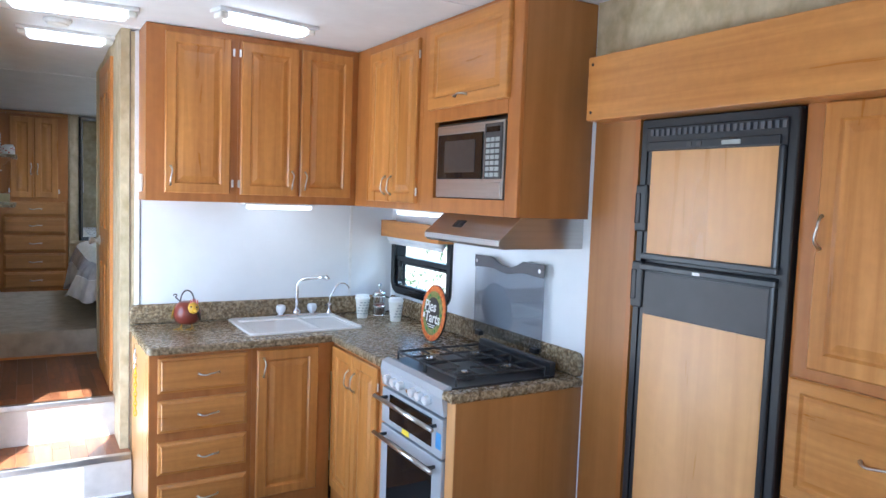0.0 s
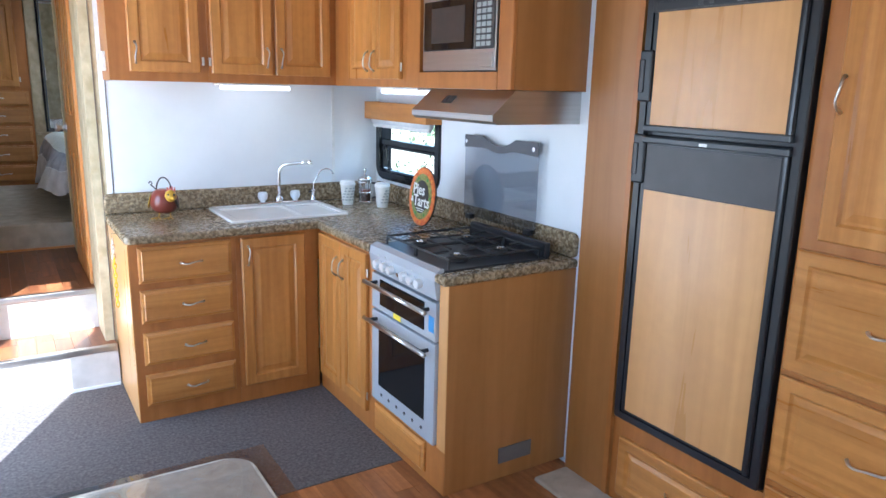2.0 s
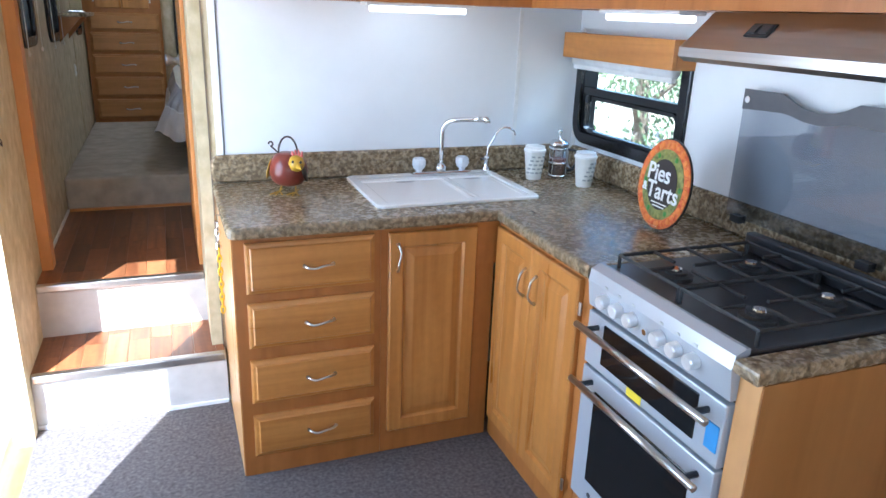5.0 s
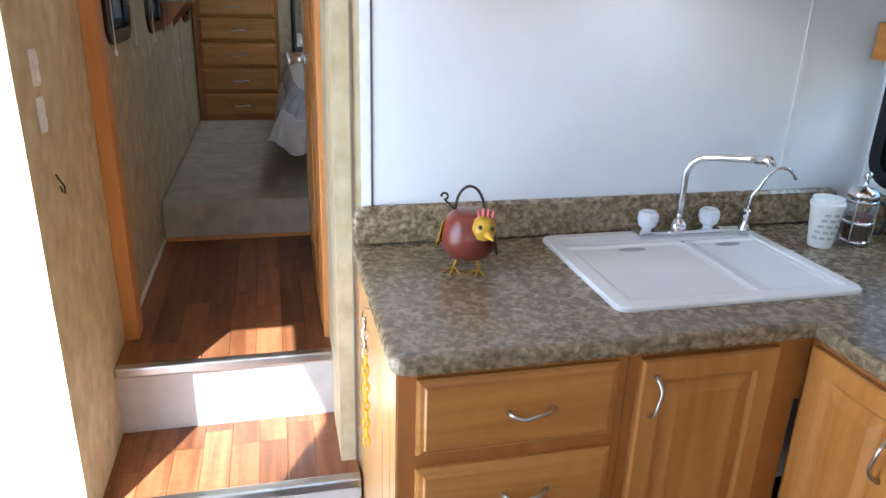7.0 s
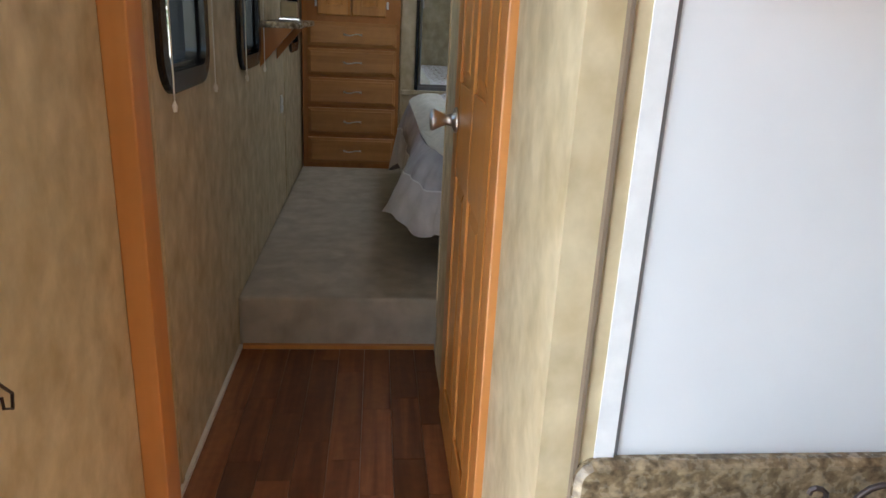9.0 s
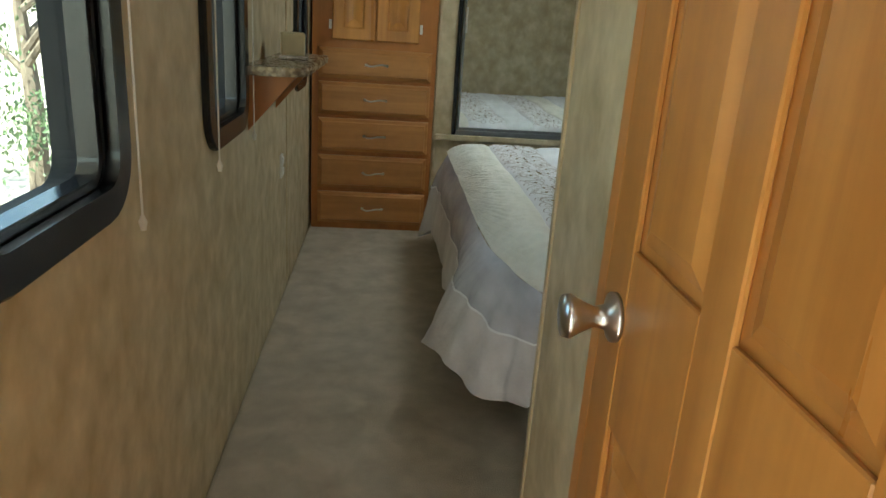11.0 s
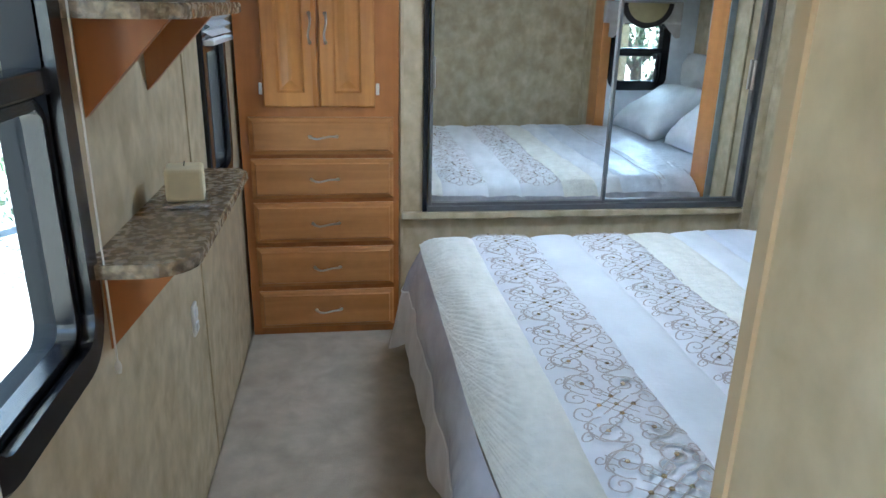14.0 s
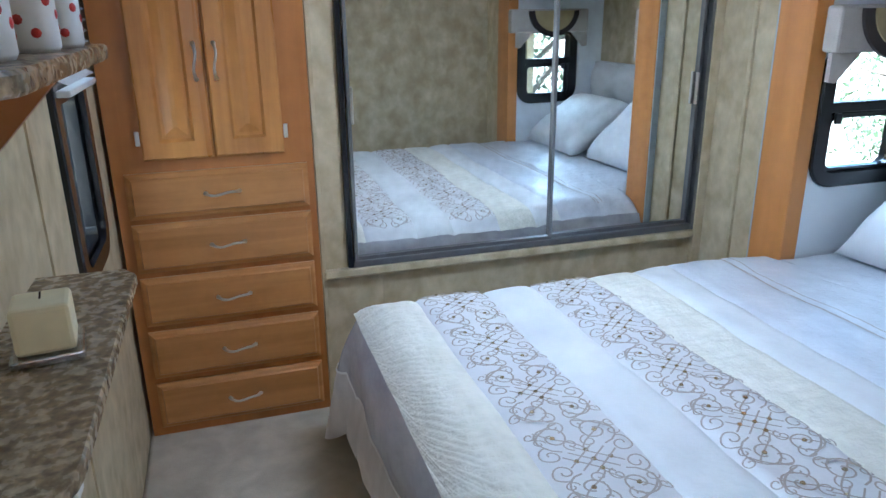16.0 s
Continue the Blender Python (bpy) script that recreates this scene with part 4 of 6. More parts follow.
# refrigerator in its tall surround
FX = 2.045
sur = thing("fridge_surround", facing_left(2.115, FX, 0.0), "tall maple surround of the refrigerator", "cabinet")
part("filler_panel", B(0, 0.245, -0.012, 0.05, 0, 2.0), veneer_shaded, sur, "plain maple upright panel")
part("edge_strip", B(0.222, 0.245, -0.02, -0.012, 0, 2.0), frame_wood, sur)
part("base", B(0.245, 0.88, 0, 0.05, 0, 0.36), frame_wood, sur)
part("head", B(0.245, 0.88, 0, 0.05, 1.955, 2.0), frame_wood, sur)
drawer(sur, 0.29, 0.84, 0.05, 0.29, steps=PANELLED_DRAWER, length=0.11)
fr = thing("refrigerator", facing_left(1.858, FX, 0.365), "black-framed refrigerator with maple door panels", "refrigerator")
W, H = 0.615, 1.585
part("body", B(0.0, W, 0.0, 0.05, 0, H), black, fr)
part("frame", moved(round_frame(W, H, 0.03, -0.024, 0.0, 0.012), Matrix.Translation((W / 2, 0, H / 2))), black, fr, "glossy black frame")
vent = part("vent_panel", B(0.03, W - 0.03, -0.03, 0.0, H - 0.115, H - 0.03, bevel=0.004), black, fr)
for k in range(22):
    part("louvre", B(0.055 + 0.0245 * k, 0.068 + 0.0245 * k, -0.036, -0.029, H - 0.062, H - 0.040), plain("vent_shadow", (0.10, 0.10, 0.11), 0.5) if k == 0 else bpy.data.materials["vent_shadow"], vent)
cpn = part("control_strip", B(0.05, W - 0.05, -0.036, -0.029, H - 0.112, H - 0.082, bevel=0.003), black, fr)
for x in (0.22, 0.26, 0.36):
    part("button", B(x, x + (0.07 if x > 0.3 else 0.02), -0.039, -0.035, H - 0.104, H - 0.09), ink if x > 0.3 else dark_panel, cpn)


def fridge_door(z0, z1, pz0, pz1):
    d = part("door", B(0.03, W - 0.035, -0.020, -0.0, z0, z1, bevel=0.006), black, fr, "black-edged refrigerator door")
    part("panel", B(0.055, W - 0.058, -0.0245, -0.0195, pz0, pz1), veneer, d, "pale maple veneer panel")
    part("edge_handle", B(W - 0.056, W - 0.034, -0.036, -0.0195, z0 + 0.005, z1 - 0.005, bevel=0.008), black, d)
    return d


ud = fridge_door(1.080, H - 0.105, 1.100, H - 0.112)
ldr = fridge_door(0.03, 1.068, 0.045, 0.880)
part("dark_panel", B(0.055, W - 0.058, -0.0255, -0.0195, 0.882, 1.034), dark_panel, ldr, "dark charcoal panel")
for z, dd in ((1.042, ldr), (1.081, ud)):
    bar = part("handle_bar", B(0.04, W - 0.03, -0.041, -0.0195, z, z + 0.022, bevel=0.005), plain("bar_grey", (0.05, 0.055, 0.06), 0.35), dd, "dark grey handle bar")
part("badge", B(0.28, 0.31, -0.043, -0.040, 1.047, 1.057), white_ink, ldr, "small pale badge")
for z in (0.90, 1.18):
    part("hinge", B(-0.004, 0.05, -0.034, -0.02, z, z + 0.17, bevel=0.006), black, fr)
    part("hinge_pin", B(0.0, 0.022, -0.036, -0.033, z + 0.03, z + 0.14, bevel=0.004), dark_panel, fr)
pan = thing("pantry_cabinet", facing_left(1.235, FX, 0.0), "tall maple pantry with door and panelled drawers", "cabinet")
part("body", B(0, 0.70, 0, 0.05, 0, 2.0), frame_wood, pan)
panel_door(pan, 0.062, 0.53, 1.185, 1.952, handle=(0.078, 1.583))
for z0, z1 in ((0.785, 1.15), (0.425, 0.765), (0.06, 0.40)):
    drawer(pan, 0.012, 0.53, z0, z1, steps=PANELLED_DRAWER, length=0.11)
hd = thing("wooden_header", facing_left(2.068, 1.935, 1.955), "long maple header board over the refrigerator", "header")
part("board", B(0, 4.2, 0, 0.02, 0, 0.24, bevel=0.004), wood_x, hd)
part("underside", B(0.0, 4.2, 0.02, 0.163, 0.0, 0.02), wood_x, hd)
part("topside", B(0.0, 4.2, 0.02, 0.155, 0.22, 0.24), wood_x, hd)
for z in (0.03, 0.21):
    part("screw", lathe([(0.006, 0), (0.006, 0.002)], 10, Matrix.Translation((0.025, 0.0, z)) @ Matrix.Rotation(radians(90), 4, "X")), fabric_dark, hd)

# things on the worktop
ch = thing("metal_chicken", pose(0.808, 3.835, CT, 0, 0, -24), "painted tin chicken watering pot, red with yellow wings", "ornament")
part("body", lathe([(0.02, 0.022), (0.045, 0.030), (0.062, 0.048), (0.070, 0.075), (0.066, 0.105), (0.052, 0.130), (0.040, 0.141), (0.036, 0.143)], 28), red_enamel, ch, smooth=True)
part("head", moved(lathe([(0.006, -0.03), (0.022, -0.022), (0.03, 0), (0.022, 0.022), (0.006, 0.03)], 18), Matrix.Translation((0.042, -0.045, 0.115))), yellow_enamel, ch, "yellow head", smooth=True)
part("beak", moved(lathe([(0.011, 0), (0.001, 0.032)], 10), Matrix.Translation((0.055, -0.068, 0.108)) @ Matrix.Rotation(radians(100), 4, "X") @ Matrix.Rotation(radians(30), 4, "Y")), yellow_enamel, ch)
for dx in (-0.012, 0.016):
    part("eye", moved(lathe([(0.002, -0.005), (0.0055, 0), (0.002, 0.005)], 10), Matrix.Translation((0.048 + dx, -0.071, 0.125))), black, ch, smooth=True)
bm = bmesh.new()
for k in range(4):
    tube(bm, [(0.03 + 0.010 * k, -0.04, 0.138), (0.026 + 0.012 * k, -0.042, 0.158 + 0.006 * math.sin(k))], [0.006, 0.003], 6)
part("comb", bm, comb_red, ch)
for s, mat in ((-1, yellow_enamel), (1, wire_dark)):
    part("wing", moved(lathe([(0.002, -0.004), (0.032, -0.002), (0.034, 0.0), (0.002, 0.004)], 22), Matrix.Translation((s * 0.066, -0.012 if s < 0 else -0.03, 0.085)) @ Matrix.Rotation(radians(90 - 14 * s), 4, "Y") @ Matrix.Diagonal((1.15, 0.85, 1, 1))), mat, ch, "round tin wing", smooth=True)
part("tail", moved(lathe([(0.004, 0), (0.028, 0.02), (0.022, 0.05), (0.004, 0.06)], 10), Matrix.Translation((-0.03, 0.05, 0.075)) @ Matrix.Rotation(radians(-60), 4, "Y") @ Matrix.Diagonal((1, 0.35, 0.8, 1))), green_enamel, ch, "green tin tail")
hp = [(0.035 * math.cos(a), 0.0, 0.14 + 0.062 * math.sin(a)) for a in [radians(15 * k) for k in range(13)]]
part("handle", T(hp, 0.0035, 8), wire_dark, ch, "dark curled wire handle", smooth=True)
part("curl", T([(-0.035, 0, 0.14), (-0.05, 0, 0.155), (-0.062, 0, 0.165)] + [(-0.062 + 0.008 * math.sin(a), 0, 0.173 - 0.008 * math.cos(a)) for a in [radians(40 * k) for k in range(8)]], 0.003, 6), wire_dark, ch)
for s in (-1, 1):
    bm = bmesh.new()
    tube(bm, [(s * 0.024, 0, 0.03), (s * 0.03, -0.02, 0.003)], 0.0028, 6)
    for a in (-26, 0, 26):
        tube(bm, [(s * 0.03, -0.02, 0.004), (s * 0.03 + 0.05 * math.sin(radians(a)), -0.02 - 0.05 * math.cos(radians(a)), 0.0025)], 0.0025, 6)
    tube(bm, [(s * 0.03, -0.02, 0.004), (s * 0.03, 0.02, 0.0025)], 0.0025, 6)
    part("foot", bm, yellow_enamel, ch, "yellow wire foot")


def paper_cup(x, y, turn):
    c = thing("paper_cup", pose(x, y, CT, 0, 0, turn), "printed paper coffee cup with white lid", "cup", "paper cups by the window")
    part("cup", lathe([(0.030, 0), (0.031, 0.003), (0.043, 0.118)], 24), paper_white, c, smooth=False)
    part("lid", lathe([(0.0455, 0.116), (0.0455, 0.124), (0.041, 0.128), (0.040, 0.138), (0.037, 0.139), (0.004, 0.135)], 24), lid_white, c)
    for r, z in enumerate((0.03, 0.047, 0.064, 0.081, 0.097)):
        for k in range(5):
            a = radians(-160 + 32 * k + 9 * r)
            rad = 0.031 + 0.012 * z / 0.118 + 0.0012
            part("print_bar", moved(B(-0.007, 0.007, -0.0006, 0.0006, -0.0035, 0.0035), Matrix.Translation((rad * math.cos(a), rad * math.sin(a), z)) @ Matrix.Rotation(a + math.pi / 2, 4, "Z") @ Matrix.Rotation(radians(-6), 4, "X")), ink, c)


paper_cup(1.815, 3.83, 0)
paper_cup(1.955, 3.665, 40)
fp = thing("french_press", pose(1.925, 3.83, CT), "glass french press coffee maker with chrome frame", "coffee maker")
part("beaker", lathe([(0.036, 0.012), (0.038, 0.015), (0.038, 0.135)], 22), clear_glass, fp, smooth=True)
part("coffee_pack", lathe([(0.033, 0.014), (0.033, 0.06)], 18), coffee, fp)
part("stripe", lathe([(0.0335, 0.06), (0.0335, 0.082)], 18), red_enamel, fp)
part("lid", lathe([(0.041, 0.135), (0.041, 0.147), (0.028, 0.158), (0.006, 0.162), (0.004, 0.185), (0.010, 0.19), (0.010, 0.202), (0.004, 0.206)], 22), chrome, fp, smooth=True)
for z in (0.012, 0.065, 0.125):
    part("band", lathe([(0.0395, z - 0.004), (0.041, z), (0.0395, z + 0.004)], 22), chrome, fp, smooth=True)
for a in (30, 120, 210, 300):
    part("leg", T([(0.040 * math.cos(radians(a)), 0.040 * math.sin(radians(a)), z) for z in (0, 0.07, 0.132)], 0.0028, 6), chrome, fp)
part("handle", T([(0.04, -0.012, 0.12), (0.072, -0.02, 0.115), (0.078, -0.022, 0.07), (0.064, -0.018, 0.035), (0.04, -0.012, 0.03)], 0.006, 8), black, fp, smooth=True)

SIGN = pose(1.865, 3.06, CT + 0.150, 0, 0, -92) @ pose(0, 0, 0, -6, 0, 0)
sg = thing("pie_sign", SIGN, "round upright food sign with orange patterned rim", "sign")
for nm, r, y, mat in (("board", 0.130, 0.004, black), ("rim", 0.127, 0.000, sign_red), ("ring", 0.100, -0.002, sign_green), ("middle", 0.072, -0.004, sign_dark)):
    part(nm, moved(lathe([(r, 0), (r, 0.006)], 48), Matrix.Translation((0, y, 0)) @ Matrix.Rotation(radians(90), 4, "X") @ Matrix.Diagonal((1.0, 1.12, 1, 1))), mat, sg)
for k in range(26):
    a = 2 * math.pi * k / 26
    part("berry", moved(lathe([(0.002, 0), (0.011, 0.001), (0.009, 0.0035), (0.001, 0.004)], 10), Matrix.Translation((0.113 * math.cos(a), -0.006, 0.113 * 1.12 * math.sin(a))) @ Matrix.Rotation(radians(90), 4, "X")), sign_red if k % 2 else plain("berry_orange", (0.75, 0.22, 0.04), 0.5) if k == 0 else bpy.data.materials["berry_orange"], sg)
for k in range(18):
    a = 2 * math.pi * k / 18
    part("leaf", moved(lathe([(0.002, 0), (0.009, 0.001), (0.001, 0.003)], 8), Matrix.Translation((0.088 * math.cos(a), -0.008, 0.088 * 1.12 * math.sin(a))) @ Matrix.Rotation(radians(90), 4, "X")), bpy.data.materials["chicken_green"] if k % 3 == 0 else sign_green, sg)


def lettering(words, size, x, z, parent, y=-0.0115):
    cu = bpy.data.curves.new("lettering", "FONT")
    cu.body, cu.size, cu.align_x, cu.align_y, cu.extrude, cu.offset = words, size, "CENTER", "CENTER", 0.0006, 0.0012
    tmp = bpy.data.objects.new("lettering_tmp", cu)
    scene.collection.objects.link(tmp)
    bpy.context.view_layer.update()
    me = bpy.data.meshes.new_from_object(tmp.evaluated_get(bpy.context.evaluated_depsgraph_get()))
    bpy.data.objects.remove(tmp)
    me.transform(Matrix.Translation((x, y, z)) @ Matrix.Rotation(radians(90), 4, "X"))
    me.materials.clear()
    me.materials.append(white_ink)
    ob = new("lettering", me)
    ob.parent = parent
    return ob


lettering("Pies", 0.075, -0.022, 0.032, sg)
lettering("&", 0.036, -0.082, -0.020, sg)
lettering("Tarts", 0.075, 0.012, -0.024, sg)
for k, w in enumerate((0.08, 0.06)):
    part("small_print", B(-w / 2 + 0.005, w / 2 + 0.005, -0.0115, -0.0105, -0.062 - 0.010 * k, -0.058 - 0.010 * k), white_ink, sg)
part("stand", B(-0.03, 0.03, -0.02, 0.03, -0.150, -0.128, bevel=0.003), clear_glass, sg, "clear plastic foot")
part("stand_back", B(-0.03, 0.03, 0.006, 0.010, -0.14, -0.05), clear_glass, sg)

cn = thing("yellow_chain", pose(0.541, 3.72, 0), "yellow plastic chain hanging beside the cabinet", "chain")
part("hook", T([(0.02, 0, 0.855), (-0.004, 0, 0.86), (-0.006, 0, 0.84), (-0.002, 0, 0.828)], 0.0025, 6), chrome, cn)
for k in range(14):
    z = 0.82 - 0.024 * k
    ph = 0 if k % 2 else 1
    lp = [((0.007 * math.sin(a)) * (1 - ph), (0.007 * math.sin(a)) * ph, z + 0.016 * math.cos(a)) for a in [radians(45 * j) for j in range(8)]]
    part("link", T(lp, 0.003, 6, True), chrome if k < 4 else chain_yellow, cn)

rug = thing("cream_rug", pose(0, 0, 0.0), "cream rug in front of the entry under plastic film", "rug")
bm = bmesh.new()
lp = [(x + 0.42, z + 1.75) for x, z in round_loop(0.96, 2.25, 0.12)]
a = [bm.verts.new((x, y, 0.001)) for x, y in lp]
b = [bm.verts.new((x, y, 0.020)) for x, y in lp]
c = [bm.verts.new((0.42 + (x - 0.42) * 0.985, 1.75 + (y - 1.75) * 0.993, 0.026)) for x, y in lp]
for k in range(len(lp)):
    j = (k + 1) % len(lp)
    bm.faces.new((a[k], a[j], b[j], b[k])), bm.faces.new((b[k], b[j], c[j], c[k]))
bm.faces.new(c)
part("pile", bm, rug_mat, rug)
bm = bmesh.new()
bmesh.ops.create_grid(bm, x_segments=40, y_segments=70, size=0.5)
for v in bm.verts:
    v.co = Vector((0.44 + v.co.x * 1.10, 1.78 + v.co.y * 2.33, 0.0))
    inside = abs(v.co.x - 0.42) < 0.47 and abs(v.co.y - 1.75) < 1.11
    v.co.z = (0.029 if inside else 0.005) + 0.006 * abs(noise.noise(Vector((v.co.x * 9, v.co.y * 9, 0))))
part("plastic_film", bm, film_mat, rug, "creased clear plastic film", smooth=True)
ro = thing("floor_runner", pose(1.80, 1.55, 0.0), "beige carpet strip along the refrigerator", "rug")
part("pile", B(0.06, 0.235, -1.3, 0.56, 0, 0.02, bevel=0.008), bed_carpet, ro)

ex_ = thing("fire_extinguisher", pose(-0.078, 2.835, 0.0), "red fire extinguisher with white band by the entry", "fire extinguisher")
part("cylinder", lathe([(0.045, 0.0), (0.050, 0.008), (0.050, 0.255), (0.044, 0.275), (0.024, 0.292), (0.018, 0.30)], 24), red_paint, ex_, smooth=True)
part("band", lathe([(0.0508, 0.185), (0.0508, 0.225)], 24), white_ink, ex_, "white label band")
part("valve", lathe([(0.016, 0.298), (0.016, 0.335), (0.008, 0.34)], 14), chrome, ex_)
part("lever", T([(-0.012, 0, 0.333), (0.03, -0.01, 0.345), (0.055, -0.016, 0.34)], 0.006, 8), black, ex_)
part("hose", T([(0.0, 0.016, 0.32), (0.0, 0.055, 0.30), (0.0, 0.062, 0.22), (0.0, 0.058, 0.14)], 0.007, 8), black, ex_)

# hall: switches, hook, door


def wall_plate(name, y, z, label, rockers=1):
    s = thing(name, pose(LW, y, z, 0, 0, 90), label, "switch", "plates on the hall wall")
    part("plate", B(-0.022, 0.022, -0.007, 0.0, -0.040, 0.040, bevel=0.003), switch_white, s)
    for k in (-1, 1):
        part("rocker", B(-0.010, 0.010, -0.011, -0.006, k * 0.018 - 0.012, k * 0.018 + 0.012, bevel=0.002), lid_white, s)


wall_plate("light_switch", 4.015, 1.352, "white light switch plate on the wallpaper")
wall_plate("light_switch", 4.012, 1.250, "white light switch plate below another")
wall_plate("wall_outlet", 6.62, 1.10, "white outlet plate below the granite shelf")
hk = thing("wall_hook", pose(LW, 4.06, 1.075), "small dark wire hook on the wallpaper", "hook")
part("wire", T([(0.002, -0.012, 0.03), (0.006, 0.0, 0.012), (0.010, 0.012, -0.004), (0.012, 0.004, -0.02), (0.010, -0.01, -0.012), (0.006, -0.004, 0.0)], 0.0022, 6), wire_dark, hk)
th = thing("thermostat", pose(0.592, 3.90, 1.66, 0, 0, -90), "small white thermostat on the cabinet side", "thermostat")
part("plate", B(-0.035, 0.035, -0.02, 0.0, -0.045, 0.045, bevel=0.004), switch_white, th)

W, H = DY1 - DY0 - 0.006, 2.30 - HALL - 0.012
door = thing("hall_door", facing_left(DY1 - 0.003, HR - 0.010, HALL + 0.008) @ pose(0, 0, 0), "maple panelled bathroom door, shut, with nickel knob", "door")
bm = B(0, W, 0.0, 0.032, 0, H)
part("leaf", bm, wood, door)
bm = bmesh.new()
for x0, x1 in ((0, 0.075), (W / 2 - 0.03, W / 2 + 0.03), (W - 0.075, W)):
    box(bm, x0, x1, -0.008, 0.0, 0, H, bevel=0.002, segs=1)
for z0, z1 in ((0, 0.12), (0.70, 0.92), (H - 0.11, H)):
    box(bm, 0.075, W / 2 - 0.03, -0.0075, 0.0, z0, z1, bevel=0.002, segs=1)
    box(bm, W / 2 + 0.03, W - 0.075, -0.0075, 0.0, z0, z1, bevel=0.002, segs=1)
part("frame_rails", bm, wood, door)
for x0, x1 in ((0.075, W / 2 - 0.03), (W / 2 + 0.03, W - 0.075)):
    for z0, z1 in ((0.12, 0.70), (0.92, H - 0.11)):
        part("panel", rings(bmesh.new(), x1 - x0 - 0.004, z1 - z0 - 0.004, ((0, 0), (0.012, 0.001), (0.032, 0.007)), (x0 + x1) / 2, (z0 + z1) / 2), wood, door)
kn = part("knob", lathe([(0.030, 0.0), (0.030, 0.006), (0.016, 0.012), (0.012, 0.026), (0.020, 0.044), (0.027, 0.056), (0.025, 0.064), (0.004, 0.067)], 24, Matrix.Translation((0.05, -0.008, 0.83)) @ Matrix.Rotation(radians(90), 4, "X")), nickel, door, "flared satin nickel knob", smooth=True)

for nm, (y0, y1, z0, z1), lab in (("window_hall", WIN_A, "black-framed window in the hall"), ("window_bedroom", WIN_B, "black-framed window by the bedroom step"), ("window_corner", WIN_C, "black-framed window beside the dresser")):
    rv_window(nm, pose(LW, (y0 + y1) / 2, (z0 + z1) / 2, 0, 0, 90), y1 - y0, z1 - z0, lab, mid=0.58)
    sh = thing("pleated_shade", pose(LW + 0.016, (y0 + y1) / 2, z1 - 0.035, 0, 0, 90), "raised white pleated shade at the window top", "shade", "pleated window shades")
    bm = bmesh.new()
    hw = (y1 - y0) / 2 + 0.01
    n = 9 if nm != "window_corner" else 25
    pts = [(0.0 if k % 2 else -0.024, -0.012 * k) for k in range(n)]
    f = [[bm.verts.new((x, y, z + 0.05)) for y, z in pts] for x in (-hw, hw)]
    for k in range(n - 1):
        bm.faces.new((f[0][k], f[0][k + 1], f[1][k + 1], f[1][k]))
    ex = bmesh.ops.extrude_face_region(bm, geom=bm.faces[:])
    bmesh.ops.translate(bm, verts=[v for v in ex["geom"] if isinstance(v, bmesh.types.BMVert)], vec=(0, 0.003, 0))
    part("pleats", bm, blind_white, sh)
    part("bottom_rail", B(-hw, hw, -0.026, 0.002, 0.038 - 0.012 * n, 0.052 - 0.012 * n, bevel=0.004), white_trim, sh)
    if nm != "window_corner":
        for s in (-1, 1):
            cd = part("cord", T([(s * hw, -0.012, 0.04), (s * hw, -0.010, z0 - z1 + 0.0)], 0.0016, 6), cord_white, sh)
            part("tassel", lathe([(0.004, 0), (0.006, 0.012), (0.002, 0.022)], 8, Matrix.Translation((s * hw, -0.010, z0 - z1 - 0.018))), cord_white, cd)

# ---- bedroom ----
DX0, DX1, DYF = LW + 0.012, 0.425, 7.505
dr_ = thing("dresser_wardrobe", pose(DX0, DYF, BEDF), "tall maple built-in with doors over five drawers", "wardrobe")
W = DX1 - DX0
part("body", B(0, W, 0, 0.19, 0, 2.278 - BEDF), frame_wood, dr_)
part("cornice", B(0.0, W, -0.012, 0.02, 1.625, 1.65, bevel=0.004), bed_wood, dr_)
for z0, z1 in ((0.700, 0.832), (0.540, 0.685), (0.372, 0.523), (0.200, 0.353), (0.030, 0.180)):
    d = part("drawer", rings(bmesh.new(), W - 0.05, z1 - z0, DRAWER, W / 2 + 0.005, (z0 + z1) / 2), bed_wood, dr_, "maple drawer front")
    pull(d, W / 2 + 0.01, (z0 + z1) / 2, False)
for x0, x1, hx in ((0.088, 0.276, 0.252), (0.281, 0.470, 0.305)):
    d = panel_door(dr_, x0, x1, 0.868, 1.60, mat=wood, handle=(hx, 1.13))
    hinge(d, x0 - 0.008 if hx < 0.27 else x1 + 0.008, 0.93)

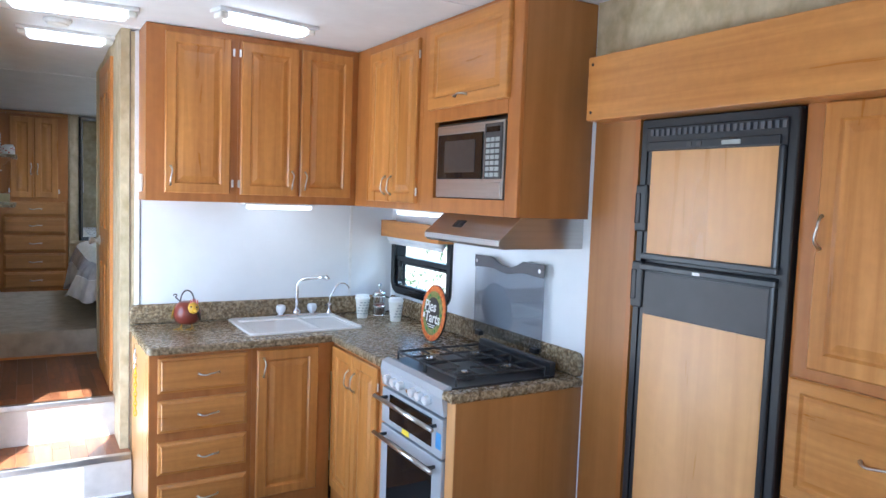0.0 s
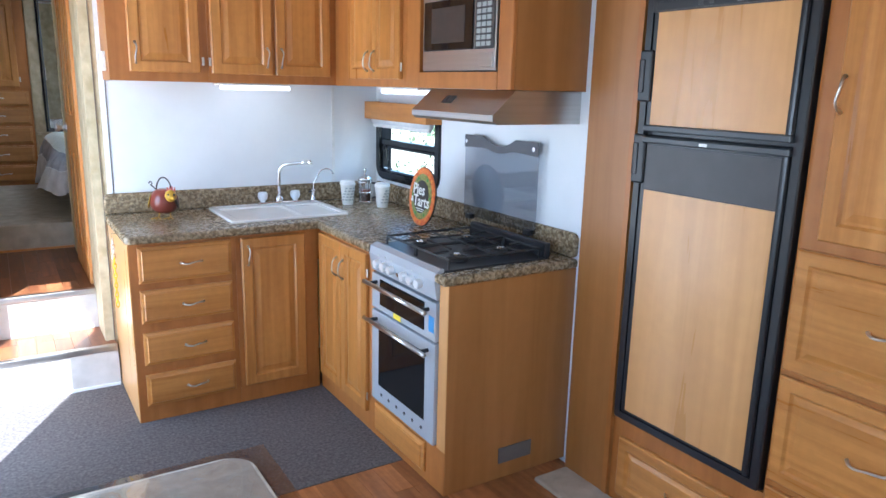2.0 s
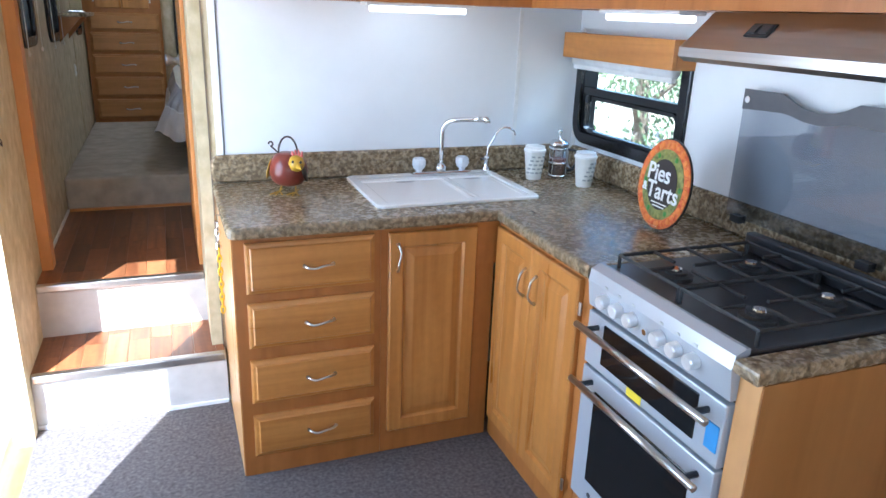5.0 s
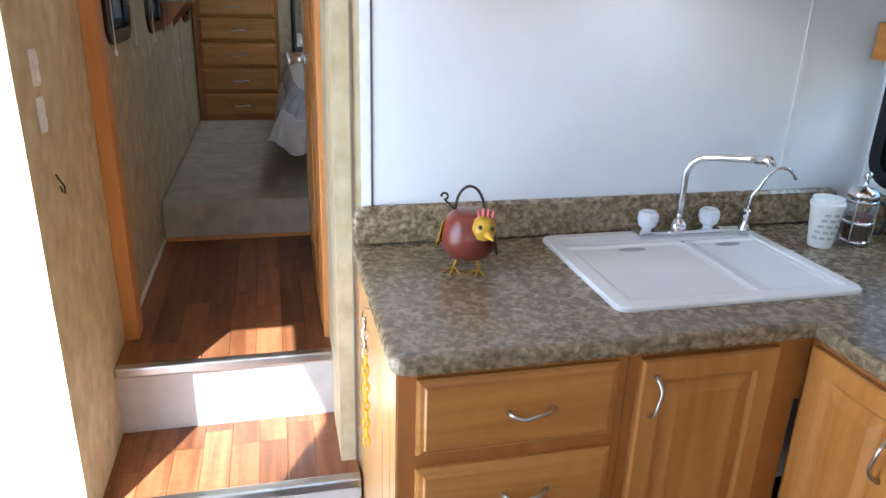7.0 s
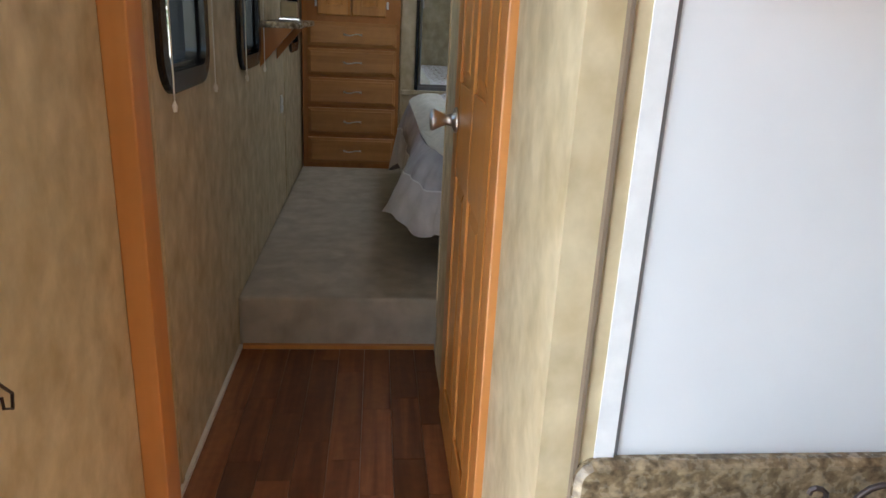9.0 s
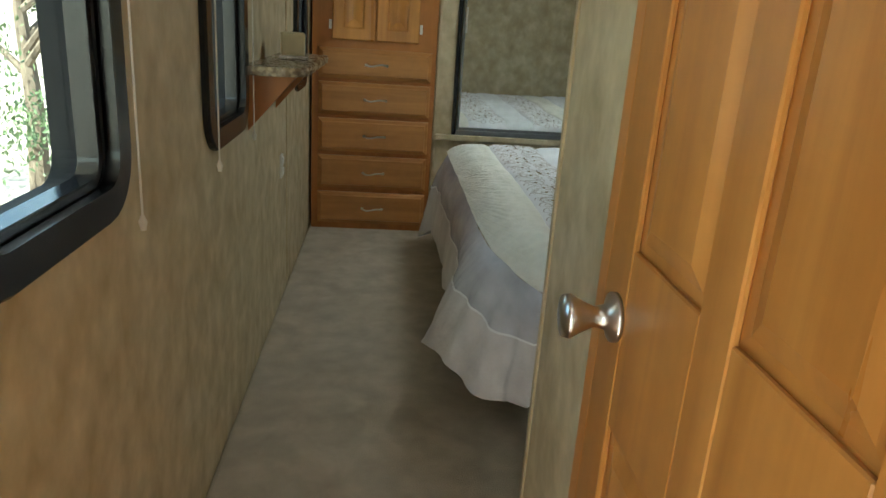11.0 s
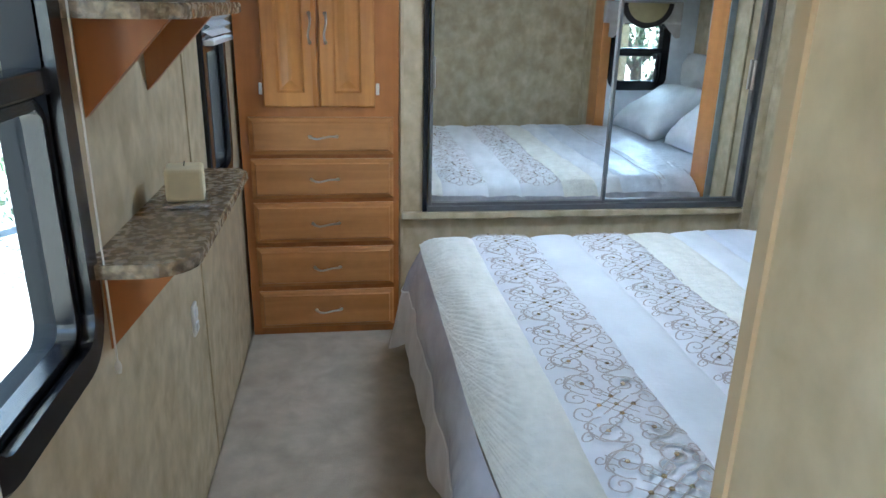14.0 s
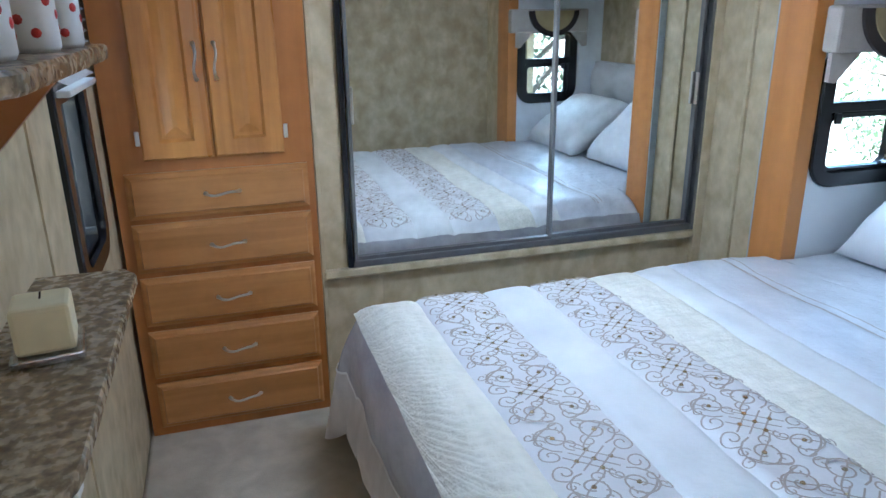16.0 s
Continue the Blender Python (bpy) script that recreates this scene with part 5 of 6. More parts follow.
mr = thing("mirror_doors", pose(0.534, MY, 1.094), "framed sliding mirror doors of the wardrobe", "mirror")
MW_, MH = 1.265, 1.14
part("track", B(0.0, MW_, -0.016, 0.03, 0, 0.022, bevel=0.003), plain("track_grey", (0.20, 0.20, 0.20), 0.35, 0.8), mr, "grey metal bottom track")
part("top_track", B(0.0, MW_, -0.016, 0.03, MH, MH + 0.03), bpy.data.materials["track_grey"], mr)
for n, (x0, x1, y) in enumerate(((0.006, 0.70, -0.004), (0.69, MW_ - 0.006, 0.010))):
    dd = part("mirror_door", B(x0 + 0.010, x1 - 0.010, y + 0.004, y + 0.008, 0.028, MH - 0.005), mirror_mat, mr, "mirror glass")
    for a0, a1 in ((x0, x0 + 0.012), (x1 - 0.012, x1)):
        part("stile", B(a0, a1, y - 0.008, y + 0.009, 0.022, MH, bevel=0.002), bpy.data.materials["track_grey"], dd)
    part("rail", B(x0 + 0.012, x1 - 0.012, y - 0.006, y + 0.009, 0.022, 0.034), bpy.data.materials["track_grey"], dd)
    hx = 0.016 if n == 0 else MW_ - 0.026
    part("finger_pull", B(hx, hx + 0.008, y - 0.016, y - 0.004, 0.46, 0.57, bevel=0.002), nickel, dd)
part("side_post", B(-0.016, 0.0, -0.012, 0.03, 0, MH + 0.03), black_frame, mr)
part("side_post", B(MW_, MW_ + 0.012, -0.016, 0.03, 0, MH + 0.03), bpy.data.materials["track_grey"], mr)


def shelf(y0, y1, z, depth, label, brackets):
    s = thing("wall_shelf", pose(LW, 0, z), label, "shelf", "granite shelves on the bedroom wall")
    bm = bmesh.new()
    lp = [(0.0, y0), *[(depth - 0.07 + 0.07 * math.sin(radians(15 * k)), y0 + 0.07 - 0.07 * math.cos(radians(15 * k))) for k in range(7)], (depth, y1 - 0.03), (depth - 0.02, y1), (0.0, y1)]
    rows = [[bm.verts.new((x, y, h)) for x, y in lp] for h in (-0.022, -0.018, -0.004, 0.0)]
    for k in (0, 3):
        for v in rows[k]:
            v.co.x *= 0.985
    for a, b in zip(rows, rows[1:]):
        for k in range(len(lp)):
            j = (k + 1) % len(lp)
            bm.faces.new((a[k], a[j], b[j], b[k]))
    bm.faces.new(list(reversed(rows[0]))), bm.faces.new(rows[-1])
    part("board", bm, granite, s, "granite-look laminate board")
    for y in brackets:
        bm = bmesh.new()
        tri = [(0.001, -0.022), (depth - 0.03, -0.022), (0.001, -0.165)]
        a = [bm.verts.new((x, y, h)) for x, h in tri]
        b = [bm.verts.new((x, y + 0.018, h)) for x, h in tri]
        bm.faces.new(a), bm.faces.new(list(reversed(b)))
        for k in range(3):
            bm.faces.new((a[k], a[(k + 1) % 3], b[(k + 1) % 3], b[k]))
        part("bracket", bm, frame_wood, s, "triangular maple bracket")
    return s


shelf(6.0, 6.64, 1.470, 0.155, "lower granite-look shelf on maple brackets", (6.06, 6.52))
shelf(6.02, 6.64, 1.835, 0.165, "upper granite-look shelf on maple brackets", (6.09, 6.44))
cd = thing("candle", pose(-0.062, 6.335, 1.470, 0, 0, 8), "square cream candle in a glass holder", "candle")
part("wax", B(-0.034, 0.034, -0.034, 0.034, 0.012, 0.074, bevel=0.006), candle_wax, cd)
part("glass_dish", B(-0.042, 0.042, -0.042, 0.042, 0, 0.012, bevel=0.003), acrylic, cd, "clear glass dish")
part("wick", T([(0, 0, 0.073), (0.002, 0, 0.083)], 0.0012, 6), wire_dark, cd)
for x, y, r, h, lab in ((-0.02, 6.52, 0.030, 0.075, "small white jar with red flowers on the shelf"), (-0.03, 6.40, 0.032, 0.085, "small white jar on the granite shelf"), (-0.04, 6.22, 0.034, 0.07, "small white flowered bowl on the shelf")):
    jar = thing("jar", pose(x, y, 1.835), lab, "jar", "white jars on the shelf")
    part("body", lathe([(r * 0.9, 0), (r, 0.006), (r, h - 0.01), (r * 0.93, h), (r * 0.8, h - 0.006)], 20), lid_white, jar, smooth=True)
    for k in range(7):
        a = radians(200 + 31 * k)
        part("flower", moved(lathe([(0.002, -0.001), (0.006, 0), (0.002, 0.0015)], 8), Matrix.Translation((r * math.cos(a), r * math.sin(a), 0.2 * h + 0.6 * h * ((k * 37) % 10) / 10)) @ Matrix.Rotation(a, 4, "Z") @ Matrix.Rotation(radians(90), 4, "Y")), red_paint, jar)

# bed
BX0, BX1, BY0, BY1, BZ = 0.475, 2.37, 5.62, 7.24, 1.12
CUT_Y, CUT_X = 6.15, 0.08            # where the rounded foot corner begins, and how far it cuts in


SEAMS = (0.64, 0.84, 0.985, 1.175, 1.33, 1.45, 1.645)


def foot_edge(y):
    """The x of the foot edge, which curves in towards the near corner."""
    return BX0 + CUT_X * max(0.0, (CUT_Y - y) / (CUT_Y - BY0)) ** 2


def bed_top(x, y):
    """The height of the quilt's upper face."""
    edge = min(x - foot_edge(y), y - BY0, BY1 - y)
    drop = 0.055 * max(0.0, 1 - edge / 0.10) ** 2
    seam = 0.0
    for s in SEAMS:
        seam += 0.008 * math.exp(-((x - s) / 0.011) ** 2)
    return BZ - drop - seam + 0.013 * noise.noise(Vector((x * 3.2, y * 3.2, 1.5))) + 0.006 * noise.noise(Vector((x * 11, y * 9, 4)))


def span_y(x):
    """From where to where the quilt lies across the bed at x."""
    lo = CUT_Y - (CUT_Y - BY0) * min(1.0, max(0.0, (x - BX0) / CUT_X)) ** 0.5
    k = min(1.0, max(0.0, (x - 1.805) / 0.012))
    return lo + k * 0.118, BY1 - k * 0.14


def sheet(x0, x1, nx, ny, ruche=0.0):
    bm = bmesh.new()
    g = []
    for i in range(nx + 1):
        x = x0 + (x1 - x0) * i / nx
        lo, hi = span_y(x)
        row = []
        for j in range(ny + 1):
            y = lo + (hi - lo) * j / ny
            mid = math.sin(math.pi * i / nx)
            z = bed_top(x, y) + ruche * mid * noise.noise(Vector((x * 14, y * 75 + 2 * noise.noise(Vector((x * 20, y * 6, 3))), 8)))
            row.append(bm.verts.new((x, y, z)))
        g.append(row)
    for i in range(nx):
        for j in range(ny):
            bm.faces.new((g[i][j], g[i + 1][j], g[i + 1][j + 1], g[i][j + 1]))
    return bm


bed = thing("bed_base", pose(0, 0, 0), "low bed platform and mattress in the slide-out", "bed")
part("platform", B(0.80, BX1, 5.76, 7.08, BEDF, 0.84), fabric_grey, bed)
part("mattress", B(0.70, BX1, 5.75, 7.09, 0.84, BZ - 0.09, bevel=0.04), lilac, bed)
cf = thing("comforter", pose(0, 0, 0), "white and silver embroidered comforter spread over the bed", "bedding")
pale_satin = material("quilt_pale_satin", (0.56, 0.58, 0.62), (0.66, 0.68, 0.72), (9, 9, 9), 0.3, bump=0.9, bump_scale=38, fine=0.02)
strips = ((BX0, 0.64, quilt_cream, "ruched cream stripe", 0.006), (0.64, 0.84, quilt_band, "white embroidered stripe", 0.0), (0.84, 0.985, quilt, "plain satin stripe", 0.0), (0.985, 1.175, quilt_band, "white embroidered stripe", 0.0), (1.175, 1.33, quilt_cream, "ruched cream stripe", 0.006), (1.33, 1.45, quilt, "plain satin stripe", 0.0), (1.45, BX1, pale_satin, "pale crinkled satin field", 0.002))
for x0, x1, mat, lab, ruche in strips:
    part("stripe", sheet(x0, x1, max(8, int((x1 - x0) / 0.014)), 240 if ruche > 0.004 else 90, ruche), mat, cf, lab, smooth=True)

# the hanging edge: along the far side, round the foot, along the near side
FR = 0.08
edge_path = [(1.81 - (1.81 - BX0 - FR) * k / 50, BY1, 0.0) for k in range(50)]
edge_path += [(BX0 + FR - FR * math.sin(radians(9 * k)), BY1 - FR + FR * math.cos(radians(9 * k)), math.sin(radians(18 * k))) for k in range(11)]
edge_path += [(BX0, BY1 - FR - (BY1 - FR - CUT_Y) * k / 40, 0.0) for k in range(1, 40)]
edge_path += [(foot_edge(CUT_Y - (CUT_Y - BY0) * k / 60), CUT_Y - (CUT_Y - BY0) * k / 60, math.sin(math.pi * min(1.0, k / 56))) for k in range(61)]
edge_path += [(BX0 + CUT_X + (1.81 - BX0 - CUT_X) * k / 50, BY0, 0.0) for k in range(1, 51)]


def hang(t0, t1, steps, lift=0.0):
    """A band of the hanging cloth between two fractions of its drop."""
    bm = bmesh.new()
    prev, run = None, 0.0
    for n, (x, y, flare) in enumerate(edge_path):
        a, b = edge_path[max(n - 1, 0)], edge_path[min(n + 1, len(edge_path) - 1)]
        d = Vector((b[0] - a[0], b[1] - a[1])).normalized()
        nx, ny = d.y, -d.x
        run += 0.022
        top = bed_top(x, y)
        far = y > 7.0
        side = min(1.0, max(0.0, (x - BX0 - 0.06) / 0.12)) if y < CUT_Y else 0.0
        zl = (0.74 - 0.07 * flare if far else 0.775 + 0.025 * flare + 0.15 * side) + 0.012 * math.sin(run * 9)
        row = []
        for j in range(steps + 1):
            t = t0 + (t1 - t0) * j / steps
            fold = t * (0.010 * math.sin(run * 17 + 2.0 * math.sin(run * 6)) + 0.020 * noise.noise(Vector((run * 5, t * 2, 2))))
            crease = 0.004 * noise.noise(Vector((run * 16, t * 9 + run * 6, 5)))
            off = 0.030 * math.sin(min(1, t * 3) * math.pi / 2) + 0.020 * t + (0.10 if far else 0.105) * flare * t + fold + crease * min(1, 4 * t) + lift
            row.append(bm.verts.new((x + nx * off, y + ny * off, top + (zl - top) * t)))
        if prev:
            for p, q, r, s in zip(prev, prev[1:], row[1:], row):
                bm.faces.new((p, q, r, s))
        prev = row
    return bm


part("hanging_edge", hang(0.0, 0.42, 10), quilt_silver, cf, "silver satin edge hanging in folds", smooth=True)
part("hem_border", hang(0.42, 1.0, 12), lilac, cf, "dull lilac-grey lower border", smooth=True)
part("piping", hang(0.405, 0.425, 2, 0.004), quilt_band, cf, "pale corded seam", smooth=True)
def ribbon(bm, pts, w, lift):
    prev = None
    for i, (x, y) in enumerate(pts):
        a, b = pts[max(i - 1, 0)], pts[min(i + 1, len(pts) - 1)]
        d = Vector((b[0] - a[0], b[1] - a[1]))
        if d.length < 1e-6:
            continue
        d.normalize()
        nx, ny = -d.y * w / 2, d.x * w / 2
        z = bed_top(x, y) + lift
        cur = (bm.verts.new((x + nx, y + ny, z)), bm.verts.new((x - nx, y - ny, z)))
        if prev:
            bm.faces.new((prev[0], prev[1], cur[1], cur[0]))
        prev = cur


def spiral(cx, cy, r, a0, turns, hand):
    return [(cx + r * (1 - 0.80 * t) * math.cos(a0 + hand * turns * 2 * math.pi * t), cy + r * (1 - 0.80 * t) * math.sin(a0 + hand * turns * 2 * math.pi * t)) for t in [k / 22 for k in range(23)]]


sequin = plain("gold_sequin", (0.62, 0.50, 0.30), 0.2, 0.8)
sparkle = bmesh.new()
for bx in (0.74, 1.08):
    y = BY1 - 0.155
    while y > span_y(bx - 0.09)[0] + 0.11:
        bm = bmesh.new()
        for k in (-1, 0, 1):
            ribbon(bm, [(bx - 0.036 + 0.017 * k, y - 0.030 - 0.013 * k), (bx + 0.036 + 0.017 * k, y + 0.030 - 0.013 * k)], 0.0034, 0.0042)
            ribbon(bm, [(bx + 0.036 + 0.017 * k, y - 0.030 + 0.013 * k), (bx - 0.036 + 0.017 * k, y + 0.030 + 0.013 * k)], 0.0034, 0.0044)
        for sy in (-1, 1):
            for sx in (-1, 1):
                ribbon(bm, spiral(bx + sx * 0.043, y + sy * 0.078, 0.042, -sy * math.pi / 2, 1.5, sx * sy), 0.0040, 0.0036)
                ribbon(bm, spiral(bx + sx * 0.070, y + sy * 0.026, 0.025, sy * math.pi / 2, 1.3, -sx * sy), 0.0036, 0.0038)
                ribbon(bm, spiral(bx + sx * 0.018, y + sy * 0.052, 0.017, sx * math.pi / 2, 1.2, sx), 0.0032, 0.0040)
                ribbon(bm, spiral(bx + sx * 0.075, y + sy * 0.066, 0.014, 0.0, 1.1, -sx), 0.0030, 0.0041)
                ribbon(bm, [(bx + sx * (0.004 + 0.085 * math.sin(a)), y + sy * (0.119 - 0.080 * (1 - math.cos(a)))) for a in [radians(9 * k) for k in range(1, 8)]], 0.0042, 0.0034)
                ribbon(bm, spiral(bx + sx * 0.084, y + sy * 0.092, 0.015, math.pi / 4, 1.2, sx * sy), 0.0032, 0.0040)
                ribbon(bm, spiral(bx + sx * 0.026, y + sy * 0.108, 0.019, -sy * math.pi / 2, 1.2, -sx * sy), 0.0034, 0.0043)
                ribbon(bm, [(bx + sx * (0.034 - 0.034 * math.cos(a)), y + sy * (0.034 + 0.070 * a / 3.1)) for a in [0.15 * k for k in range(21)]], 0.0034, 0.0039)
        part("embroidery", bm, thread, cf, "taupe scrollwork embroidery")
        for sx, sy in ((0, 0), (0.034, 0.0), (-0.034, 0.0), (0, 0.03), (0, -0.03), (0.043, 0.078), (-0.043, 0.078), (0.043, -0.078), (-0.043, -0.078)):
            bmesh.ops.create_cone(sparkle, cap_ends=True, segments=8, radius1=0.0052, radius2=0.004, depth=0.002, matrix=Matrix.Translation((bx + sx, y + sy, bed_top(bx + sx, y + sy) + 0.005)))
        y -= 0.246
part("sequins", sparkle, sequin, cf, "small gold sequins", kind="stuff")
for k in range(3):
    bm = bmesh.new()
    ribbon(bm, [(1.630 + 0.016 * k + 0.006 * noise.noise(Vector((0, j * 0.4, k))), BY0 + 0.05 + (BY1 - BY0 - 0.1) * j / 60) for j in range(61)], 0.0035, 0.003)
    part("piping", bm, thread, cf, "taupe stitched line")


def pillow(x, y, z, rx, ry, rz, w, h, d, label, mat, band=None):
    p = thing("pillow", pose(x, y, z, rx, ry, rz), label, "pillow", "pillows on the bed")
    bm = bmesh.new()
    n = 18
    g = {}
    for s in (-1, 1):
        for i in range(n + 1):
            for j in range(n + 1):
                u, v = i / n * 2 - 1, j / n * 2 - 1
                if s == 1 and (i in (0, n) or j in (0, n)):
                    g[s, i, j] = g[-1, i, j]
                    continue
                pinch = 1 - 0.07 * (1 - u * u) * (abs(v) ** 4) - 0.0
                pinch2 = 1 - 0.07 * (1 - v * v) * (abs(u) ** 4)
                th_ = ((1 - u ** 4) * (1 - v ** 4)) ** 0.5
                g[s, i, j] = bm.verts.new((u * w / 2 * pinch2, s * d / 2 * th_ * (1 + 0.10 * noise.noise(Vector((u * 3, v * 3, s + x)))), v * h / 2 * pinch))
        for i in range(n):
            for j in range(n):
                bm.faces.new((g[s, i, j], g[s, i + 1, j], g[s, i + 1, j + 1], g[s, i, j + 1]))
    part("cover", bm, mat, p, smooth=True)
    return p


pillow(2.16, 6.74, 1.285, -48, 0, -90, 0.66, 0.46, 0.17, "plump white patterned pillow leaning on the headboard", quilt_band)
pillow(2.13, 6.05, 1.255, -58, 0, -90, 0.60, 0.46, 0.17, "plump cream and white pillow leaning on the headboard", quilt)
hb = thing("headboard", pose(2.40, 6.42, BEDF), "tufted pale headboard at the end of the bed", "headboard")
bm = bmesh.new()
bmesh.ops.create_grid(bm, x_segments=60, y_segments=36, size=0.5)
for v in bm.verts:
    u, w_ = v.co.x * 1.36, v.co.y * 0.62
    tuft = max(0.0, 1 - 9 * math.hypot((u / 0.28) % 1 - 0.5, (w_ / 0.2) % 1 - 0.5) ** 2)
    e = min(1.0, (0.68 - abs(u)) / 0.05, (0.31 - abs(w_)) / 0.05)
    v.co = Vector((-0.05 * max(0, e) ** 0.5 + 0.028 * tuft, u, 0.64 + w_))
part("cushion", bm, quilt, hb, smooth=True)
part("board", B(0.0, 0.045, -0.68, 0.68, 0.0, 0.95), quilt, hb)
part("leg", B(0.005, 0.04, -0.66, -0.60, -0.0, 0.2), frame_wood, hb)

for nm, m in (("window_slide", pose(2.08, SLY1, 1.565)), ("window_slide_near", pose(2.08, SLY0, 1.565, 0, 0, 180))):
    rv_window(nm, m, 0.35, 0.40, "black-framed window beside the bed", mid=0.55)
    v_ = thing("window_swag", m, "taupe fabric valance with dark-edged swag", "valance", "valances by the bed")
    part("box", B(-0.235, 0.27, -0.07, -0.014, 0.185, 0.315, bevel=0.01), fabric_grey, v_)
    for s in (-1, 1):
        bm = bmesh.new()
        pts = [(s * 0.235, 0.185), (s * 0.235, 0.105), (s * 0.21, 0.10), (s * 0.13, 0.185)]
        a = [bm.verts.new((x, -0.06, z)) for x, z in pts]
        b = [bm.verts.new((x, -0.045, z)) for x, z in pts]
        bm.faces.new(a), bm.faces.new(list(reversed(b)))
        for k in range(4):
            bm.faces.new((a[k], a[(k + 1) % 4], b[(k + 1) % 4], b[k]))
        part("tail", bm, fabric_grey, v_)
    for nm2, r, mat, y in (("swag_edge", 0.165, fabric_dark, -0.078), ("swag", 0.130, fabric_gold, -0.084)):
        bm = bmesh.new()
        pts = [(r * math.cos(radians(180 + 10 * k)), 0.305 + 0.88 * r * math.sin(radians(180 + 10 * k))) for k in range(19)]
        a = [bm.verts.new((x, y - 0.004, z)) for x, z in pts]
        b = [bm.verts.new((x, y + 0.010, z)) for x, z in pts]
        bm.faces.new(a), bm.faces.new(list(reversed(b)))
        for k in range(19):
            bm.faces.new((a[k], a[(k + 1) % 19], b[(k + 1) % 19], b[k]))
        part(nm2, bm, mat, v_)

# ---- outside ----
# added sun blocker, out of view: keeps direct sun off the left windows
aw = thing("awning", pose(-0.21, 0, 2.36), "unseen canvas awning added to keep sun off the side windows", "awning")
part("canvas", B(-0.9, 0.0, 3.1, 8.2, 0.0, 0.012), canvas_white, aw)
part("roller", T([(-0.9, 3.1, 0.0), (-0.9, 8.2, 0.0)], 0.04, 12), white_trim, aw)
for y in (8.15,):
    part("arm", T([(-0.9, y, 0.0), (-0.02, y, -0.5)], 0.02, 8), white_trim, aw)
slab("ground", -400, 400, -400, 400, -1.2, -0.95, earth, "pale dry ground round the caravan", "ground")


def tree(x, y, h, spread, seed, leaves=4500):
    rng = random.Random(seed)
    t = thing("tree", pose(x, y, -0.95), "leafy green tree outside the windows", "tree", "trees outside")
    bm = bmesh.new()
    tube(bm, [(0, 0, 0), (0.04, 0.02, h * 0.25), (-0.03, 0.05, h * 0.5), (0.02, 0.0, h * 0.85)], [0.14, 0.11, 0.08, 0.02], 8)
    for k in range(9):
        a, z = rng.uniform(0, 6.28), h * rng.uniform(0.25, 0.7)
        tube(bm, [(0, 0, z), (0.5 * spread * math.cos(a) * 0.5, 0.5 * spread * math.sin(a) * 0.5, z + 0.4), (0.9 * spread * math.cos(a) * 0.8, 0.9 * spread * math.sin(a) * 0.8, z + rng.uniform(0.3, 1.0))], [0.05, 0.035, 0.012], 6)
    part("trunk", bm, bark, t)
    clumps = [(rng.uniform(-1, 1) * spread * 0.75, rng.uniform(-1, 1) * spread * 0.75, h * rng.uniform(0.15, 1.0), rng.uniform(0.3, 0.6)) for _ in range(26)]
    verts, faces = [], []
    for k in range(leaves):
        cx, cy, cz, cr = clumps[k % len(clumps)]
        p = Vector((rng.gauss(cx, cr * 0.6), rng.gauss(cy, cr * 0.6), max(0.1, rng.gauss(cz, cr * 0.5))))
        q = Euler((rng.uniform(0, 3), rng.uniform(0, 3), rng.uniform(0, 6))).to_matrix()
        s = rng.uniform(0.025, 0.055)
        b0 = len(verts)
        verts += [p + q @ Vector(c) * s for c in ((-1, 0, 0), (0, -0.45, 0.1), (1, 0, 0), (0, 0.45, 0.1))]
        faces.append((b0, b0 + 1, b0 + 2, b0 + 3))
    me = bpy.data.meshes.new("crown")
    me.from_pydata(verts, [], faces)
    me.materials.append(leaf_mat)
    ob = new("crown", me)
    ob.parent = t


for k, (x, y, h, s) in enumerate(((6.0, 5.0, 3.6, 1.6), (7.5, 7.2, 4.4, 1.9), (6.6, 9.6, 4.0, 1.8), (8.6, 3.4, 4.6, 2.0), (9.5, 12.0, 4.8, 2.2), (5.0, 11.5, 4.2, 1.8), (3.2, 13.5, 4.2, 1.9), (10.5, 8.8, 5.0, 2.3),
                                (-5.5, 9.6, 4.2, 1.8), (-4.2, 13.5, 4.6, 2.0), (-7.5, 12.0, 4.8, 2.1), (-3.0, 17.0, 5.0, 2.2), (4.2, 0.6, 4.0, 1.7))):
    tree(x, y, h, s, 11 + k)
pot = thing("flower_pot", pose(4.4, 5.75, -0.95), "large terracotta flower pot on the ground", "flower pot")
